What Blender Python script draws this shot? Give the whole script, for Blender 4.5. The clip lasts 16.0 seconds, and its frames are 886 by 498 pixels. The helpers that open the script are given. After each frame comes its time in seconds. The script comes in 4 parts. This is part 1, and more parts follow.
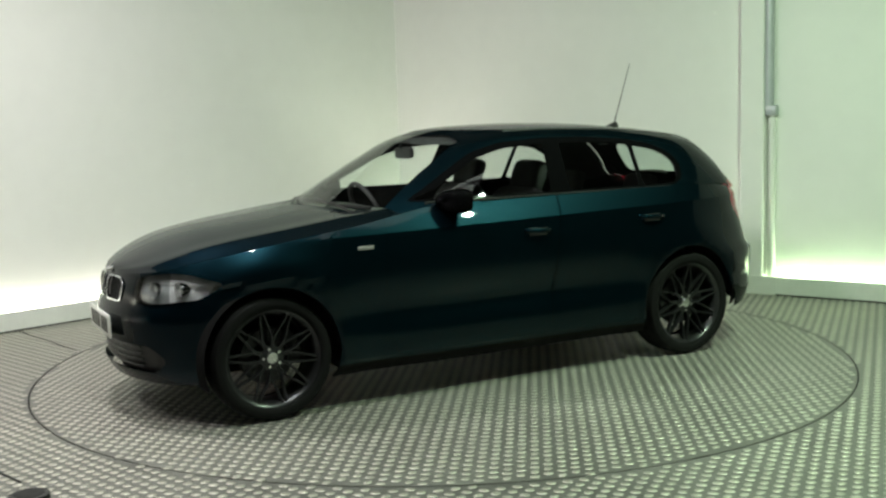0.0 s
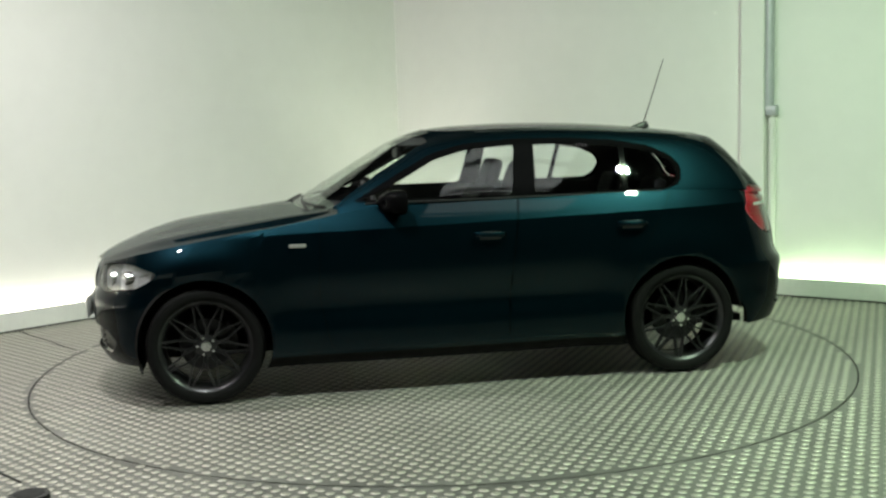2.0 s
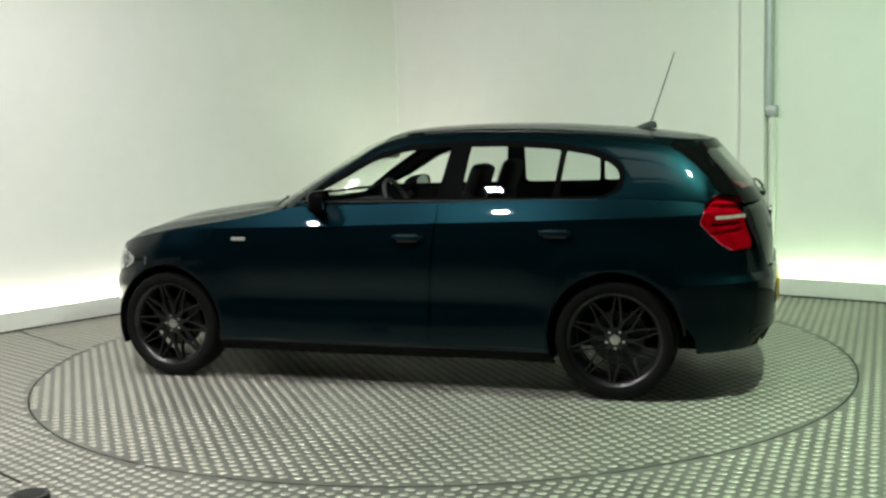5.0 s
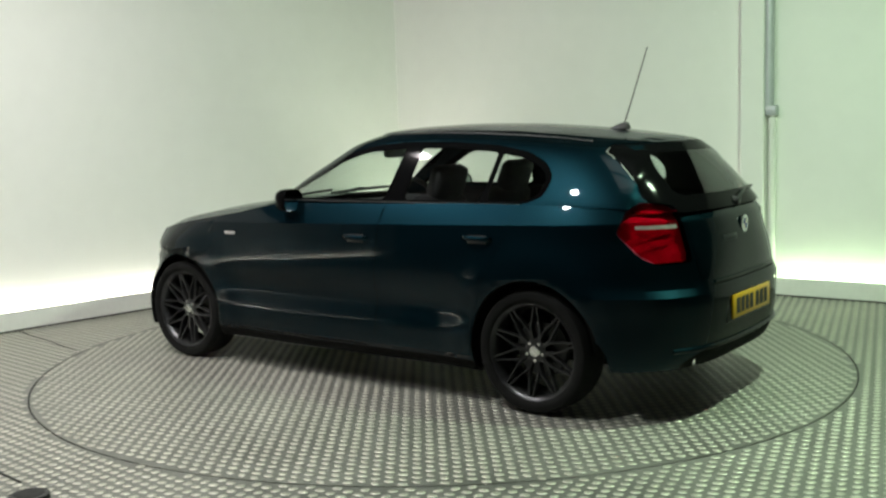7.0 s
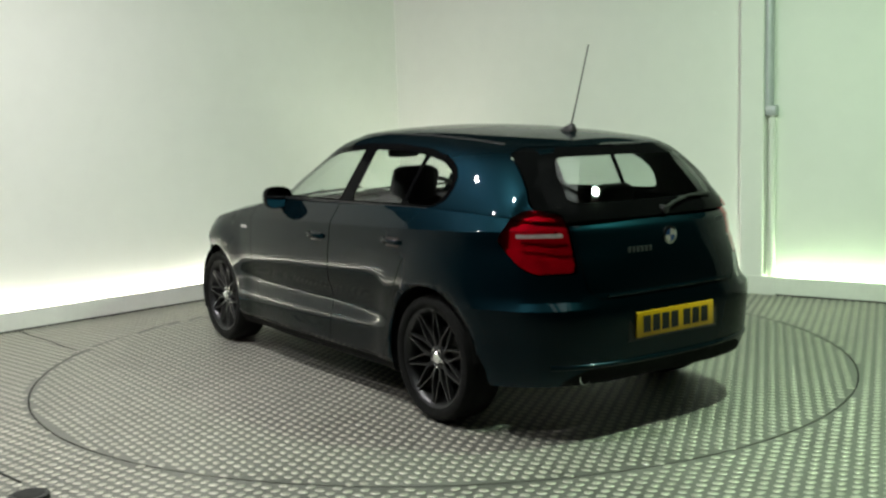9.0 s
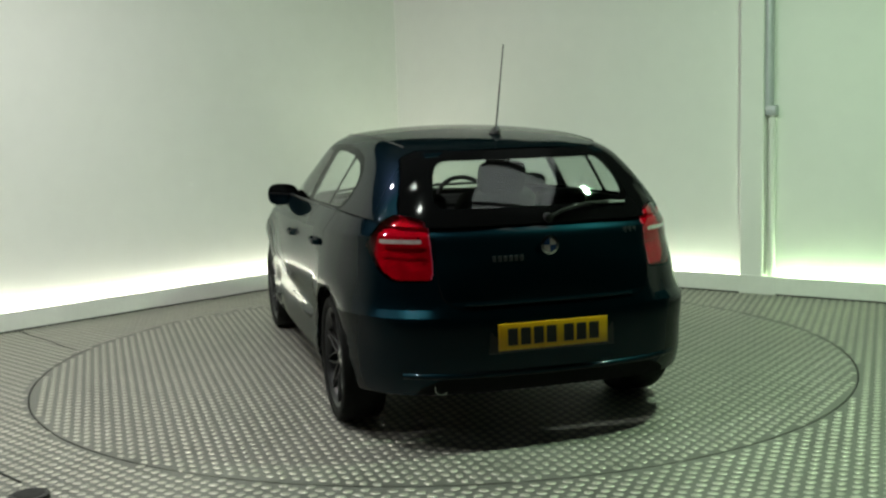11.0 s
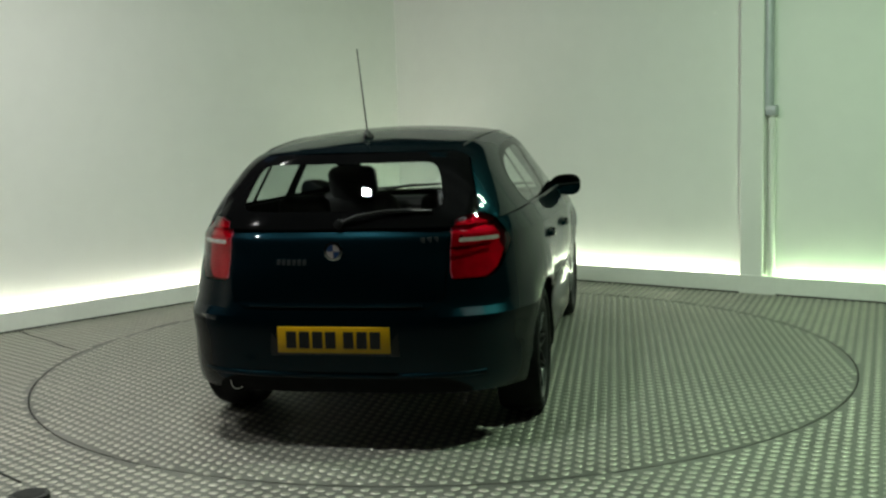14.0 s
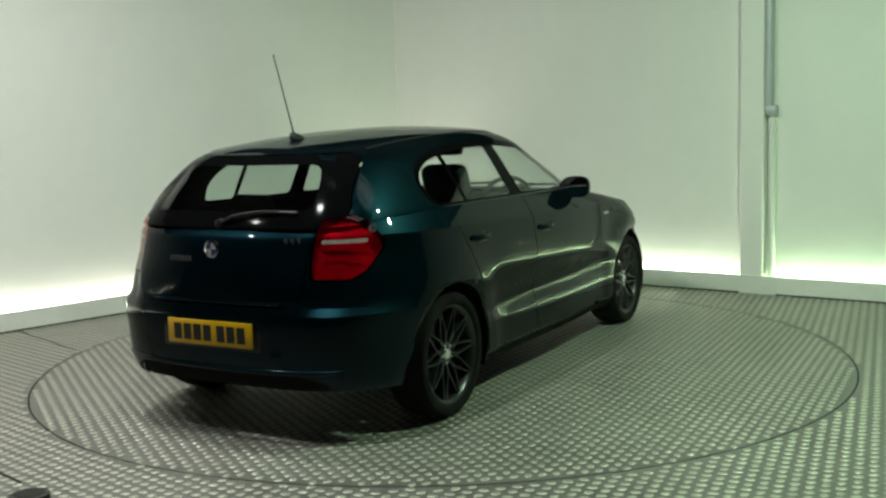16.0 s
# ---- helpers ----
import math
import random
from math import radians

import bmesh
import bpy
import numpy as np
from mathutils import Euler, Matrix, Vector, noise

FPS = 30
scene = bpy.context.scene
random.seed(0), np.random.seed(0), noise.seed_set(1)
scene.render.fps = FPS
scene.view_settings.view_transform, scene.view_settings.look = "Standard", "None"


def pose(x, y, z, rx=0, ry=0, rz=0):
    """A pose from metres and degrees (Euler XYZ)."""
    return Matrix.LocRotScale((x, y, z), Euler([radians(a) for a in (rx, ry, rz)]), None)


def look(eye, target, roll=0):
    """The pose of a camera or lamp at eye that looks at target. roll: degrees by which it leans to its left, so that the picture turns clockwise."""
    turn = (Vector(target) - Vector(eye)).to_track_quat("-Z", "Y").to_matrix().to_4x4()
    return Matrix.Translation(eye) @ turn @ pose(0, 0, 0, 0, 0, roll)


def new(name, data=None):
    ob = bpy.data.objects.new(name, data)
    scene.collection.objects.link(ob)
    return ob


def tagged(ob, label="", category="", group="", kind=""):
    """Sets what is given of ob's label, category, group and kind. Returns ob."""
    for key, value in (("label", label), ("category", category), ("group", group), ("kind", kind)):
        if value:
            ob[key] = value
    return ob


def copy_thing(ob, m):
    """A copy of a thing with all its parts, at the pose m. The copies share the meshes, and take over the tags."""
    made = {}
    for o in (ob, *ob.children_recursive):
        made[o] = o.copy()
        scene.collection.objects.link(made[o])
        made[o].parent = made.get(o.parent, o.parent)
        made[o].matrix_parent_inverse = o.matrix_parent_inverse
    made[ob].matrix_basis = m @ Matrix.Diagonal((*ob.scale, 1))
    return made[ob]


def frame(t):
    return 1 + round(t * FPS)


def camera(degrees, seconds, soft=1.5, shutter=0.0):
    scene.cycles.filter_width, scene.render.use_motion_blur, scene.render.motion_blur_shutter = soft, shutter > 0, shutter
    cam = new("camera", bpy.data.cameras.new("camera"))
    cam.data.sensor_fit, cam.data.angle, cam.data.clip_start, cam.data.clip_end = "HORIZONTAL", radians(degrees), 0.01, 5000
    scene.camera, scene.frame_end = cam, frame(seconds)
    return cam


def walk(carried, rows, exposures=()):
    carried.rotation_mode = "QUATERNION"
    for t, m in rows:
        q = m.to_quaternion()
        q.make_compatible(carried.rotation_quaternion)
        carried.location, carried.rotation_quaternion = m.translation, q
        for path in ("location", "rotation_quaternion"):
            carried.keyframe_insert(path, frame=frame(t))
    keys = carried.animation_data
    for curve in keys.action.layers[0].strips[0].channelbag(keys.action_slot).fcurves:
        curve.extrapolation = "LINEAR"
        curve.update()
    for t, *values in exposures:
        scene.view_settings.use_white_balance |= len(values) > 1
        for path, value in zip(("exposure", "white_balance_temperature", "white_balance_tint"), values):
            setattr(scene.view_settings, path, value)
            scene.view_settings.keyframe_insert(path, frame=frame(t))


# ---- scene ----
# ---------- camera: fixed on its stand ----------
cam = camera(46.3, 16.0, soft=2.5)
EYE = Vector((0.0, -6.515, 1.439))
AIM = Vector((0.00323, 0.99314, -0.11692))
STAND = look(EYE, EYE + AIM, -1.76)

# the turntable turns at an even pace, degrees at seconds
TURN = [(0.5 * k, 208.26 - 9.28 * 0.5 * k) for k in range(33)]
CAR_OFF = Matrix.Translation((0.095, 0.075, 0.0))
EXPOSURE = [(0, 0.09, 6500, 15.5), (2, 0.16, 6500, 15.5), (4.0, 0.18, 6500, 15.5), (8.0, 0.12, 6500, 14), (9.2, 0.08, 6500, 13), (10.2, -0.08, 6500, 11), (11.3, -0.19, 6500, 9), (14, -0.37, 6500, 8), (16, -0.21, 6500, 7.5)]


# ---------- world and lamps ----------
world = bpy.data.worlds.new("hall_air")
scene.world = world
world.use_nodes = True
world.node_tree.nodes["Background"].inputs[0].default_value = (0.5, 0.55, 0.5, 1)
world.node_tree.nodes["Background"].inputs[1].default_value = 0.02


def area_lamp(name, at, aim, sx, sy, watts, colour):
    d = bpy.data.lights.new(name, "AREA")
    d.shape, d.size, d.size_y, d.energy, d.color = "RECTANGLE", sx, sy, watts, colour
    ob = new(name, d)
    ob.matrix_world = look(at, aim)
    return ob


# ---------- materials ----------
def material(name, colour, rough=0.5, metal=0.0, vary=0.1, scale=6.0, bump=0.0, bump_scale=80.0, coat=0.0, spec=0.5, stretch=(1, 1, 1)):
    m = bpy.data.materials.new(name)
    m.use_nodes = True
    n, l = m.node_tree.nodes, m.node_tree.links
    p = n["Principled BSDF"]
    p.inputs["Roughness"].default_value = rough
    p.inputs["Metallic"].default_value = metal
    p.inputs["Coat Weight"].default_value = coat
    p.inputs["Coat Roughness"].default_value = 0.03
    p.inputs["Coat IOR"].default_value = 1.36
    p.inputs["Specular IOR Level"].default_value = spec
    co = n.new("ShaderNodeTexCoord")
    mp = n.new("ShaderNodeMapping")
    mp.inputs["Scale"].default_value = stretch
    l.new(co.outputs["Object"], mp.inputs[0])
    big, fine = n.new("ShaderNodeTexNoise"), n.new("ShaderNodeTexNoise")
    big.inputs["Scale"].default_value, fine.inputs["Scale"].default_value = scale, scale * 9
    big.inputs["Detail"].default_value, fine.inputs["Detail"].default_value = 4, 3
    for t in (big, fine):
        l.new(mp.outputs[0], t.inputs["Vector"])
    add = n.new("ShaderNodeMath")
    add.operation = "MULTIPLY_ADD"
    add.inputs[1].default_value = 0.45
    l.new(fine.outputs["Fac"], add.inputs[0])
    l.new(big.outputs["Fac"], add.inputs[2])
    ramp = n.new("ShaderNodeMapRange")
    ramp.inputs["From Min"].default_value, ramp.inputs["From Max"].default_value = 0.45, 1.0
    ramp.inputs["To Min"].default_value, ramp.inputs["To Max"].default_value = 1 - vary, 1 + vary
    l.new(add.outputs[0], ramp.inputs[0])
    mix = n.new("ShaderNodeVectorMath")
    mix.operation = "SCALE"
    mix.inputs[0].default_value = colour
    l.new(ramp.outputs[0], mix.inputs["Scale"])
    l.new(mix.outputs[0], p.inputs["Base Color"])
    rr = n.new("ShaderNodeMath")
    rr.operation = "MULTIPLY"
    rr.inputs[1].default_value = rough
    l.new(ramp.outputs[0], rr.inputs[0])
    l.new(rr.outputs[0], p.inputs["Roughness"])
    if bump:
        t, b = n.new("ShaderNodeTexNoise"), n.new("ShaderNodeBump")
        t.inputs["Scale"].default_value, b.inputs["Strength"].default_value = bump_scale, bump
        b.inputs["Distance"].default_value = 0.01
        l.new(mp.outputs[0], t.inputs["Vector"])
        l.new(t.outputs["Fac"], b.inputs["Height"])
        l.new(b.outputs[0], p.inputs["Normal"])
    return m


def glass(name, colour, rough=0.0, ior=1.45):
    m = bpy.data.materials.new(name)
    m.use_nodes = True
    n, l = m.node_tree.nodes, m.node_tree.links
    n.remove(n["Principled BSDF"])
    tr, gl, mix = n.new("ShaderNodeBsdfTransparent"), n.new("ShaderNodeBsdfGlossy"), n.new("ShaderNodeMixShader")
    lw, pw, fr = n.new("ShaderNodeLayerWeight"), n.new("ShaderNodeMath"), n.new("ShaderNodeMath")
    tr.inputs[0].default_value = (*colour, 1)
    gl.inputs["Roughness"].default_value = rough
    lw.inputs[0].default_value = 0.5
    pw.operation, fr.operation = "POWER", "MULTIPLY_ADD"
    pw.inputs[1].default_value = 5.0
    base = 2 * ((ior - 1) / (ior + 1)) ** 2
    fr.inputs[1].default_value, fr.inputs[2].default_value = 1 - base, base
    l.new(lw.outputs["Facing"], pw.inputs[0])
    l.new(pw.outputs[0], fr.inputs[0])
    l.new(fr.outputs[0], mix.inputs[0])
    l.new(tr.outputs[0], mix.inputs[1])
    l.new(gl.outputs[0], mix.inputs[2])
    l.new(mix.outputs[0], n["Material Output"].inputs[0])
    return m


def glow(name, colour, strength):
    m = bpy.data.materials.new(name)
    m.use_nodes = True
    p = m.node_tree.nodes["Principled BSDF"]
    p.inputs["Base Color"].default_value = (0.9, 0.9, 0.9, 1)
    p.inputs["Emission Color"].default_value = (*colour, 1)
    p.inputs["Emission Strength"].default_value = strength
    return m


WALL = material("painted_board_white", (0.78, 0.79, 0.75), 0.75, vary=0.03, scale=0.8, bump=0.08, bump_scale=40)
PLINTH = material("painted_plinth_white", (0.72, 0.73, 0.69), 0.6, vary=0.06, scale=3)
CONDUIT = material("grey_conduit", (0.42, 0.45, 0.46), 0.4, 0.3, vary=0.1)
HALL = material("dark_hall_cladding", (0.05, 0.055, 0.055), 0.8, vary=0.3, scale=1.2)
CEILING = material("grey_ceiling_board", (0.06, 0.063, 0.063), 0.8, vary=0.12, scale=1.0)
HALL_FLOOR = material("grey_concrete", (0.16, 0.16, 0.15), 0.7, vary=0.25, scale=1.5, bump=0.1)
STEEL_WORN = material("scuffed_tread_plate", (0.22, 0.22, 0.20), 0.55, 0.6, vary=0.22, scale=1.1, bump=0.12, bump_scale=140)
STUD = material("polished_stud_tops", (0.50, 0.485, 0.425), 0.50, 0.8, vary=0.12, scale=4)
GAP = material("dark_gap", (0.015, 0.015, 0.014), 0.8, vary=0.2)
PAINT = material("deep_teal_metallic_paint", (0.0026, 0.0132, 0.0198), 0.42, 0.9, vary=0.10, scale=300, coat=0.66)
PAINT.node_tree.nodes["Principled BSDF"].inputs["Specular Tint"].default_value = (0.04, 0.10, 0.11, 1)
MATTE = material("matt_black_liner", (0.008, 0.008, 0.008), 0.9, vary=0.2, scale=20, spec=0.1)
GLOSS_BLACK = material("gloss_black_pillar", (0.003, 0.003, 0.0033), 0.09, vary=0.1, spec=0.02)
BLACK = material("satin_black_trim", (0.010, 0.010, 0.011), 0.4, vary=0.2, scale=20, bump=0.1, bump_scale=300)
RUBBER = material("tyre_rubber", (0.007, 0.007, 0.007), 0.8, spec=0.15, vary=0.25, scale=15, bump=0.15, bump_scale=120)
RIM = material("gunmetal_alloy", (0.055, 0.055, 0.058), 0.34, 0.85, vary=0.15, scale=20)
CHROME = material("bright_chrome", (0.80, 0.81, 0.82), 0.12, 1.0, vary=0.05)
GLASS = glass("clear_car_glass", (0.91, 0.96, 0.93))
TINT = glass("rear_car_glass", (0.74, 0.82, 0.78))
TROUGH = glow("cove_tube_warm", (1.0, 0.98, 0.86), 43.5)
TROUGH_PALE = glow("cove_tube_pale", (0.90, 1.0, 0.77), 52.0)
TROUGH_GREEN = glow("cove_tube_green", (0.69, 1.0, 0.57), 69.0)
RED_GLASS = glass("red_lamp_glass", (0.68, 0.007, 0.045))
RED_LENS = material("red_lamp_lens", (0.22, 0.003, 0.008), 0.12, 0.0, vary=0.25, scale=30, coat=1.0)
WHITE_LENS = material("frosted_white_lens", (0.40, 0.34, 0.33), 0.2, 0.0, vary=0.35, scale=60, coat=0.6)
AMBER_LENS = material("clear_indicator_lens", (0.34, 0.33, 0.32), 0.15, 0.0, vary=0.1)
PLATE_YELLOW = material("yellow_reflective_plate", (0.72, 0.41, 0.008), 0.35, 0.0, vary=0.06, scale=20)
PLATE_WHITE = material("white_reflective_plate", (0.78, 0.78, 0.74), 0.35, 0.0, vary=0.05, scale=20)
PLATE_INK = material("black_plate_ink", (0.012, 0.012, 0.012), 0.5, 0.0, vary=0.1)
CLOTH = material("dark_seat_cloth", (0.022, 0.022, 0.024), 0.9, 0.0, vary=0.25, scale=25, bump=0.3, bump_scale=250)
DASH = material("dark_dashboard", (0.03, 0.03, 0.032), 0.65, 0.0, vary=0.15, scale=20, bump=0.2, bump_scale=200)
BADGE_BLUE = material("blue_white_badge", (0.03, 0.06, 0.16), 0.2, 0.1, vary=0.1)
LAMP_BOWL = material("lamp_bowl_chrome", (0.84, 0.85, 0.87), 0.34, 0.25, vary=0.3, scale=18, bump=0.4, bump_scale=30)
TAIL_BOWL = material("tail_lamp_reflector", (0.50, 0.065, 0.12), 0.45, 0.15, vary=0.3, scale=14, bump=0.5, bump_scale=24)
LETTER = material("dull_grey_lettering", (0.09, 0.095, 0.10), 0.4, 0.7, vary=0.1)
MIRROR = material("mirror_glass", (0.30, 0.31, 0.32), 0.04, 1.0, vary=0.02)
ROOFLIGHT = glow("rooflight_sheet", (0.9, 1.0, 0.95), 1.4)
LAMP_WHITE = glow("cool_lamp_face", (0.74, 0.82, 1.0), 60.0)


# ---------- mesh helpers ----------
def finish(name, bm, mat, parent=None, label="", smooth=True, at=None, sharp=38):
    me = bpy.data.meshes.new(name)
    bm.normal_update()
    bm.to_mesh(me)
    bm.free()
    for mm in mat if isinstance(mat, (list, tuple)) else (mat,):
        me.materials.append(mm)
    if smooth:
        me.polygons.foreach_set("use_smooth", [True] * len(me.polygons))
        me.set_sharp_from_angle(angle=radians(sharp))
    ob = new(name, me)
    if parent:
        ob.parent = parent
    if at is not None:
        ob.matrix_basis = at
    return tagged(ob, label)


def part(name, bm, mat, parent, label="", smooth=True, at=None, sharp=38):
    return finish(name, bm, mat, parent, label, smooth, at, sharp)


def box(bm, lo, hi, bevel=0.0, m=None):
    r = bmesh.ops.create_cube(bm, size=1)
    for v in r["verts"]:
        v.co = Vector([(a + b) / 2 + c * (b - a) for a, b, c in zip(lo, hi, v.co)])
    if bevel:
        es = list({e for v in r["verts"] for e in v.link_edges})
        out = bmesh.ops.bevel(bm, geom=es, offset=bevel, segments=2, affect="EDGES", profile=0.5)
        vs = out["verts"]
    else:
        vs = r["verts"]
    if m:
        bmesh.ops.transform(bm, matrix=m, verts=list({v for v in vs}))
    return bm


def boxes(*args, bevel=0.0):
    bm = bmesh.new()
    for lo, hi in args:
        box(bm, lo, hi, bevel)
    return bm


def lathe(profile, n=48, bm=None, closed=False):
    """Turns (radius, y) pairs about the y axis."""
    bm = bm or bmesh.new()
    rings = [[bm.verts.new((r * math.cos(a), y, r * math.sin(a))) for a in np.linspace(0, 2 * math.pi, n, endpoint=False)] for r, y in profile]
    pairs = list(zip(rings, rings[1:])) + ([(rings[-1], rings[0])] if closed else [])
    for a, b in pairs:
        for i in range(n):
            bm.faces.new((a[i], a[(i + 1) % n], b[(i + 1) % n], b[i]))
    return bm


def tube(points, radius, n=8, bm=None, taper=None):
    """A round bar along points."""
    bm = bm or bmesh.new()
    pts = [Vector(p) for p in points]
    rings = []
    for i, p in enumerate(pts):
        d = (pts[min(i + 1, len(pts) - 1)] - pts[max(i - 1, 0)]).normalized()
        a = d.orthogonal().normalized() if i == 0 else (rings_a - d * rings_a.dot(d)).normalized()
        rings_a = a
        b = d.cross(a)
        r = radius if taper is None else radius + (taper - radius) * i / (len(pts) - 1)
        rings.append([bm.verts.new(p + r * (math.cos(t) * a + math.sin(t) * b)) for t in np.linspace(0, 2 * math.pi, n, endpoint=False)])
    for a, b in zip(rings, rings[1:]):
        for i in range(n):
            bm.faces.new((a[i], a[(i + 1) % n], b[(i + 1) % n], b[i]))
    bm.faces.new(rings[0][::-1])
    bm.faces.new(rings[-1])
    return bm


def prism(poly, y0, y1, bm=None, axis="y"):
    """Extrudes a flat outline; axis y: outline in (x, z)."""
    bm = bm or bmesh.new()
    put = {"y": lambda a, b, c: (a, c, b), "x": lambda a, b, c: (c, a, b), "z": lambda a, b, c: (a, b, c)}[axis]
    lo = [bm.verts.new(put(a, b, y0)) for a, b in poly]
    hi = [bm.verts.new(put(a, b, y1)) for a, b in poly]
    n = len(poly)
    bm.faces.new(lo)
    bm.faces.new(hi[::-1])
    for i in range(n):
        bm.faces.new((lo[i], hi[i], hi[(i + 1) % n], lo[(i + 1) % n]))
    bmesh.ops.recalc_face_normals(bm, faces=bm.faces[:])
    return bm


def soft_outline(pts, r=0.03, n=4):
    """Rounds the corners of a closed outline."""
    out = []
    k = len(pts)
    for i in range(k):
        p, a, b = Vector(pts[i]), Vector(pts[i - 1]), Vector(pts[(i + 1) % k])
        da, db = (a - p), (b - p)
        ra, rb = min(r, da.length * 0.45), min(r, db.length * 0.45)
        s, e = p + da.normalized() * ra, p + db.normalized() * rb
        for t in np.linspace(0, 1, n):
            out.append(tuple((1 - t) ** 2 * s + 2 * t * (1 - t) * p + t * t * e))
    return out


# ---------- the room: two white walls meeting in a corner ----------
CORNER, LEFT_END, RIGHT_END = Vector((-0.38, 4.16, 0)), Vector((-7.2, -2.85, 0)), Vector((6.35, -1.034, 0))
TOP = 3.7
WALL_TOP = 2.95


def along(a, b):
    """Frame with x from a to b, y into the room's outside."""
    d = (b - a).normalized()
    nrm = Vector((-d.y, d.x, 0))
    if nrm.dot(-a - d * 2) > 0:
        nrm = -nrm
    return Matrix(((d.x, nrm.x, 0, a.x), (d.y, nrm.y, 0, a.y), (0, 0, 1, 0), (0, 0, 0, 1))), (b - a).length


def wall_run(name, a, b, cuts, tube_mat, tube_end=99.0, first_mat=None):
    m, n = along(a, b)
    w = tagged(finish(name, boxes(((-0.3, 0.105, 0), (n, 0.23, WALL_TOP))), WALL, smooth=False, at=m),
               "plain white painted board wall lit from its foot", "wall", kind="structure")
    for s, e in cuts:
        bm = boxes(((s, 0.0, 0.0), (e, 0.022, 0.15)), bevel=0.003)
        tagged(finish("baseboard", bm, PLINTH, smooth=False, at=m), "low white upstand hiding the cove light", "plinth", kind="structure")
        # thin dark strip just in front of the upstand's foot
        bm = boxes(((s, -0.006, -0.002), (e, -0.0005, 0.011)))
        tagged(finish("trim", bm, GAP, smooth=False, at=m), "thin dark strip along the foot of the upstand", "trim", kind="structure")
        bm = boxes(((s + 0.01, 0.066, 0.072), (min(e - 0.01, tube_end), 0.094, 0.098)))
        tagged(finish("cove_light", bm, first_mat if first_mat and s < 1 else tube_mat, smooth=False, at=m), "glowing white tube light behind the upstand", "light", group="cove lights")
    return m, n


m_left, n_left = wall_run("wall_left", CORNER, LEFT_END, [(0.02, 9.4)], TROUGH)
m_right, n_right = wall_run("wall_right", CORNER, RIGHT_END, [(0.02, 3.60), (3.905, 8.4)], TROUGH_GREEN, 4.95, TROUGH_PALE)
tagged(finish("floor", boxes(((-9, -13, -0.30), (9, 6, -0.012))), HALL_FLOOR, smooth=False), "grey concrete slab under the tread plate", "floor", kind="structure")
tagged(finish("ceiling", boxes(((-9, -13, TOP), (9, 6, TOP + 0.1))), CEILING, smooth=False), "grey ceiling boards above the booth", "ceiling", kind="structure")
tagged(finish("wall_behind", boxes(((-9, -13.2, -0.3), (9, -13, TOP))), HALL, smooth=False), "dark wall of the hall", "wall", kind="structure")
tagged(finish("wall_side", boxes(((-9.2, -13, -0.3), (-9, 6, TOP))), HALL, smooth=False), "dark wall of the hall", "wall", kind="structure")
tagged(finish("wall_side_far", boxes(((9, -13, -0.3), (9.2, 6, TOP))), HALL, smooth=False), "dark wall of the hall", "wall", kind="structure")

# ---------- tread plate floor with a round turntable ----------
R_TABLE = 2.467


def plate_with_hole():
    bm = bmesh.new()
    n = 128
    inner = [bm.verts.new(((R_TABLE + 0.010) * math.cos(a), (R_TABLE + 0.010) * math.sin(a), 0)) for a in np.linspace(0, 2 * math.pi, n, endpoint=False)]
    outer = [bm.verts.new((8.9 * v.co.x / max(abs(v.co.x), abs(v.co.y)), 8.9 * v.co.y / max(abs(v.co.x), abs(v.co.y)), 0)) for v in inner]
    low = [bm.verts.new((v.co.x, v.co.y, -0.01)) for v in inner]
    for i in range(n):
        j = (i + 1) % n
        bm.faces.new((inner[i], outer[i], outer[j], inner[j]))
        bm.faces.new((inner[j], low[j], low[i], inner[i]))
    return bm


def studs(keep_at, x_range=2.5, y_range=(-2.5, 2.5), turn=0.0, pitch=0.070, row=0.049):
    """Raised lozenge studs in staggered rows, leaning to either side by turns, as one mesh."""
    a, b, h = 0.0235, 0.0175, 0.0031
    steps = np.linspace(0, 2 * math.pi, 10, endpoint=False)
    flat = [(a * math.cos(t), b * math.sin(t)) for t in steps]
    units = []
    for lean in (radians(22), radians(-22)):
        c, s = math.cos(lean), math.sin(lean)
        low = [(x * c - y * s, x * s + y * c, -0.001) for x, y in flat]
        units.append(np.array(low + [(x * 0.84, y * 0.84, h * 0.72) for x, y, _ in low] + [(x * 0.5, y * 0.5, h) for x, y, _ in low]))
    faces_one = [(10 * k + i, 10 * k + (i + 1) % 10, 10 * k + 10 + (i + 1) % 10, 10 * k + 10 + i) for k in (0, 1) for i in range(10)] + [tuple(range(20, 30))]
    ct, st = math.cos(radians(turn)), math.sin(radians(turn))
    verts, faces, j, y = [], [], 0, y_range[0]
    while y < y_range[1]:
        x = -x_range + (pitch / 2 if j % 2 else 0)
        while x < x_range:
            px, py = x * ct - y * st, x * st + y * ct
            if keep_at(px, py):
                u = units[j % 2]
                base = 30 * len(verts)
                verts.append(np.c_[px + u[:, 0] * ct - u[:, 1] * st, py + u[:, 0] * st + u[:, 1] * ct, u[:, 2]])
                faces += [tuple(q + base for q in f) for f in faces_one]
            x += pitch
        y += row
        j += 1
    me = bpy.data.meshes.new("tread_studs")
    me.from_pydata(np.concatenate(verts).tolist(), [], faces)
    me.materials.append(STUD)
    me.polygons.foreach_set("use_smooth", [True] * len(me.polygons))
    return me


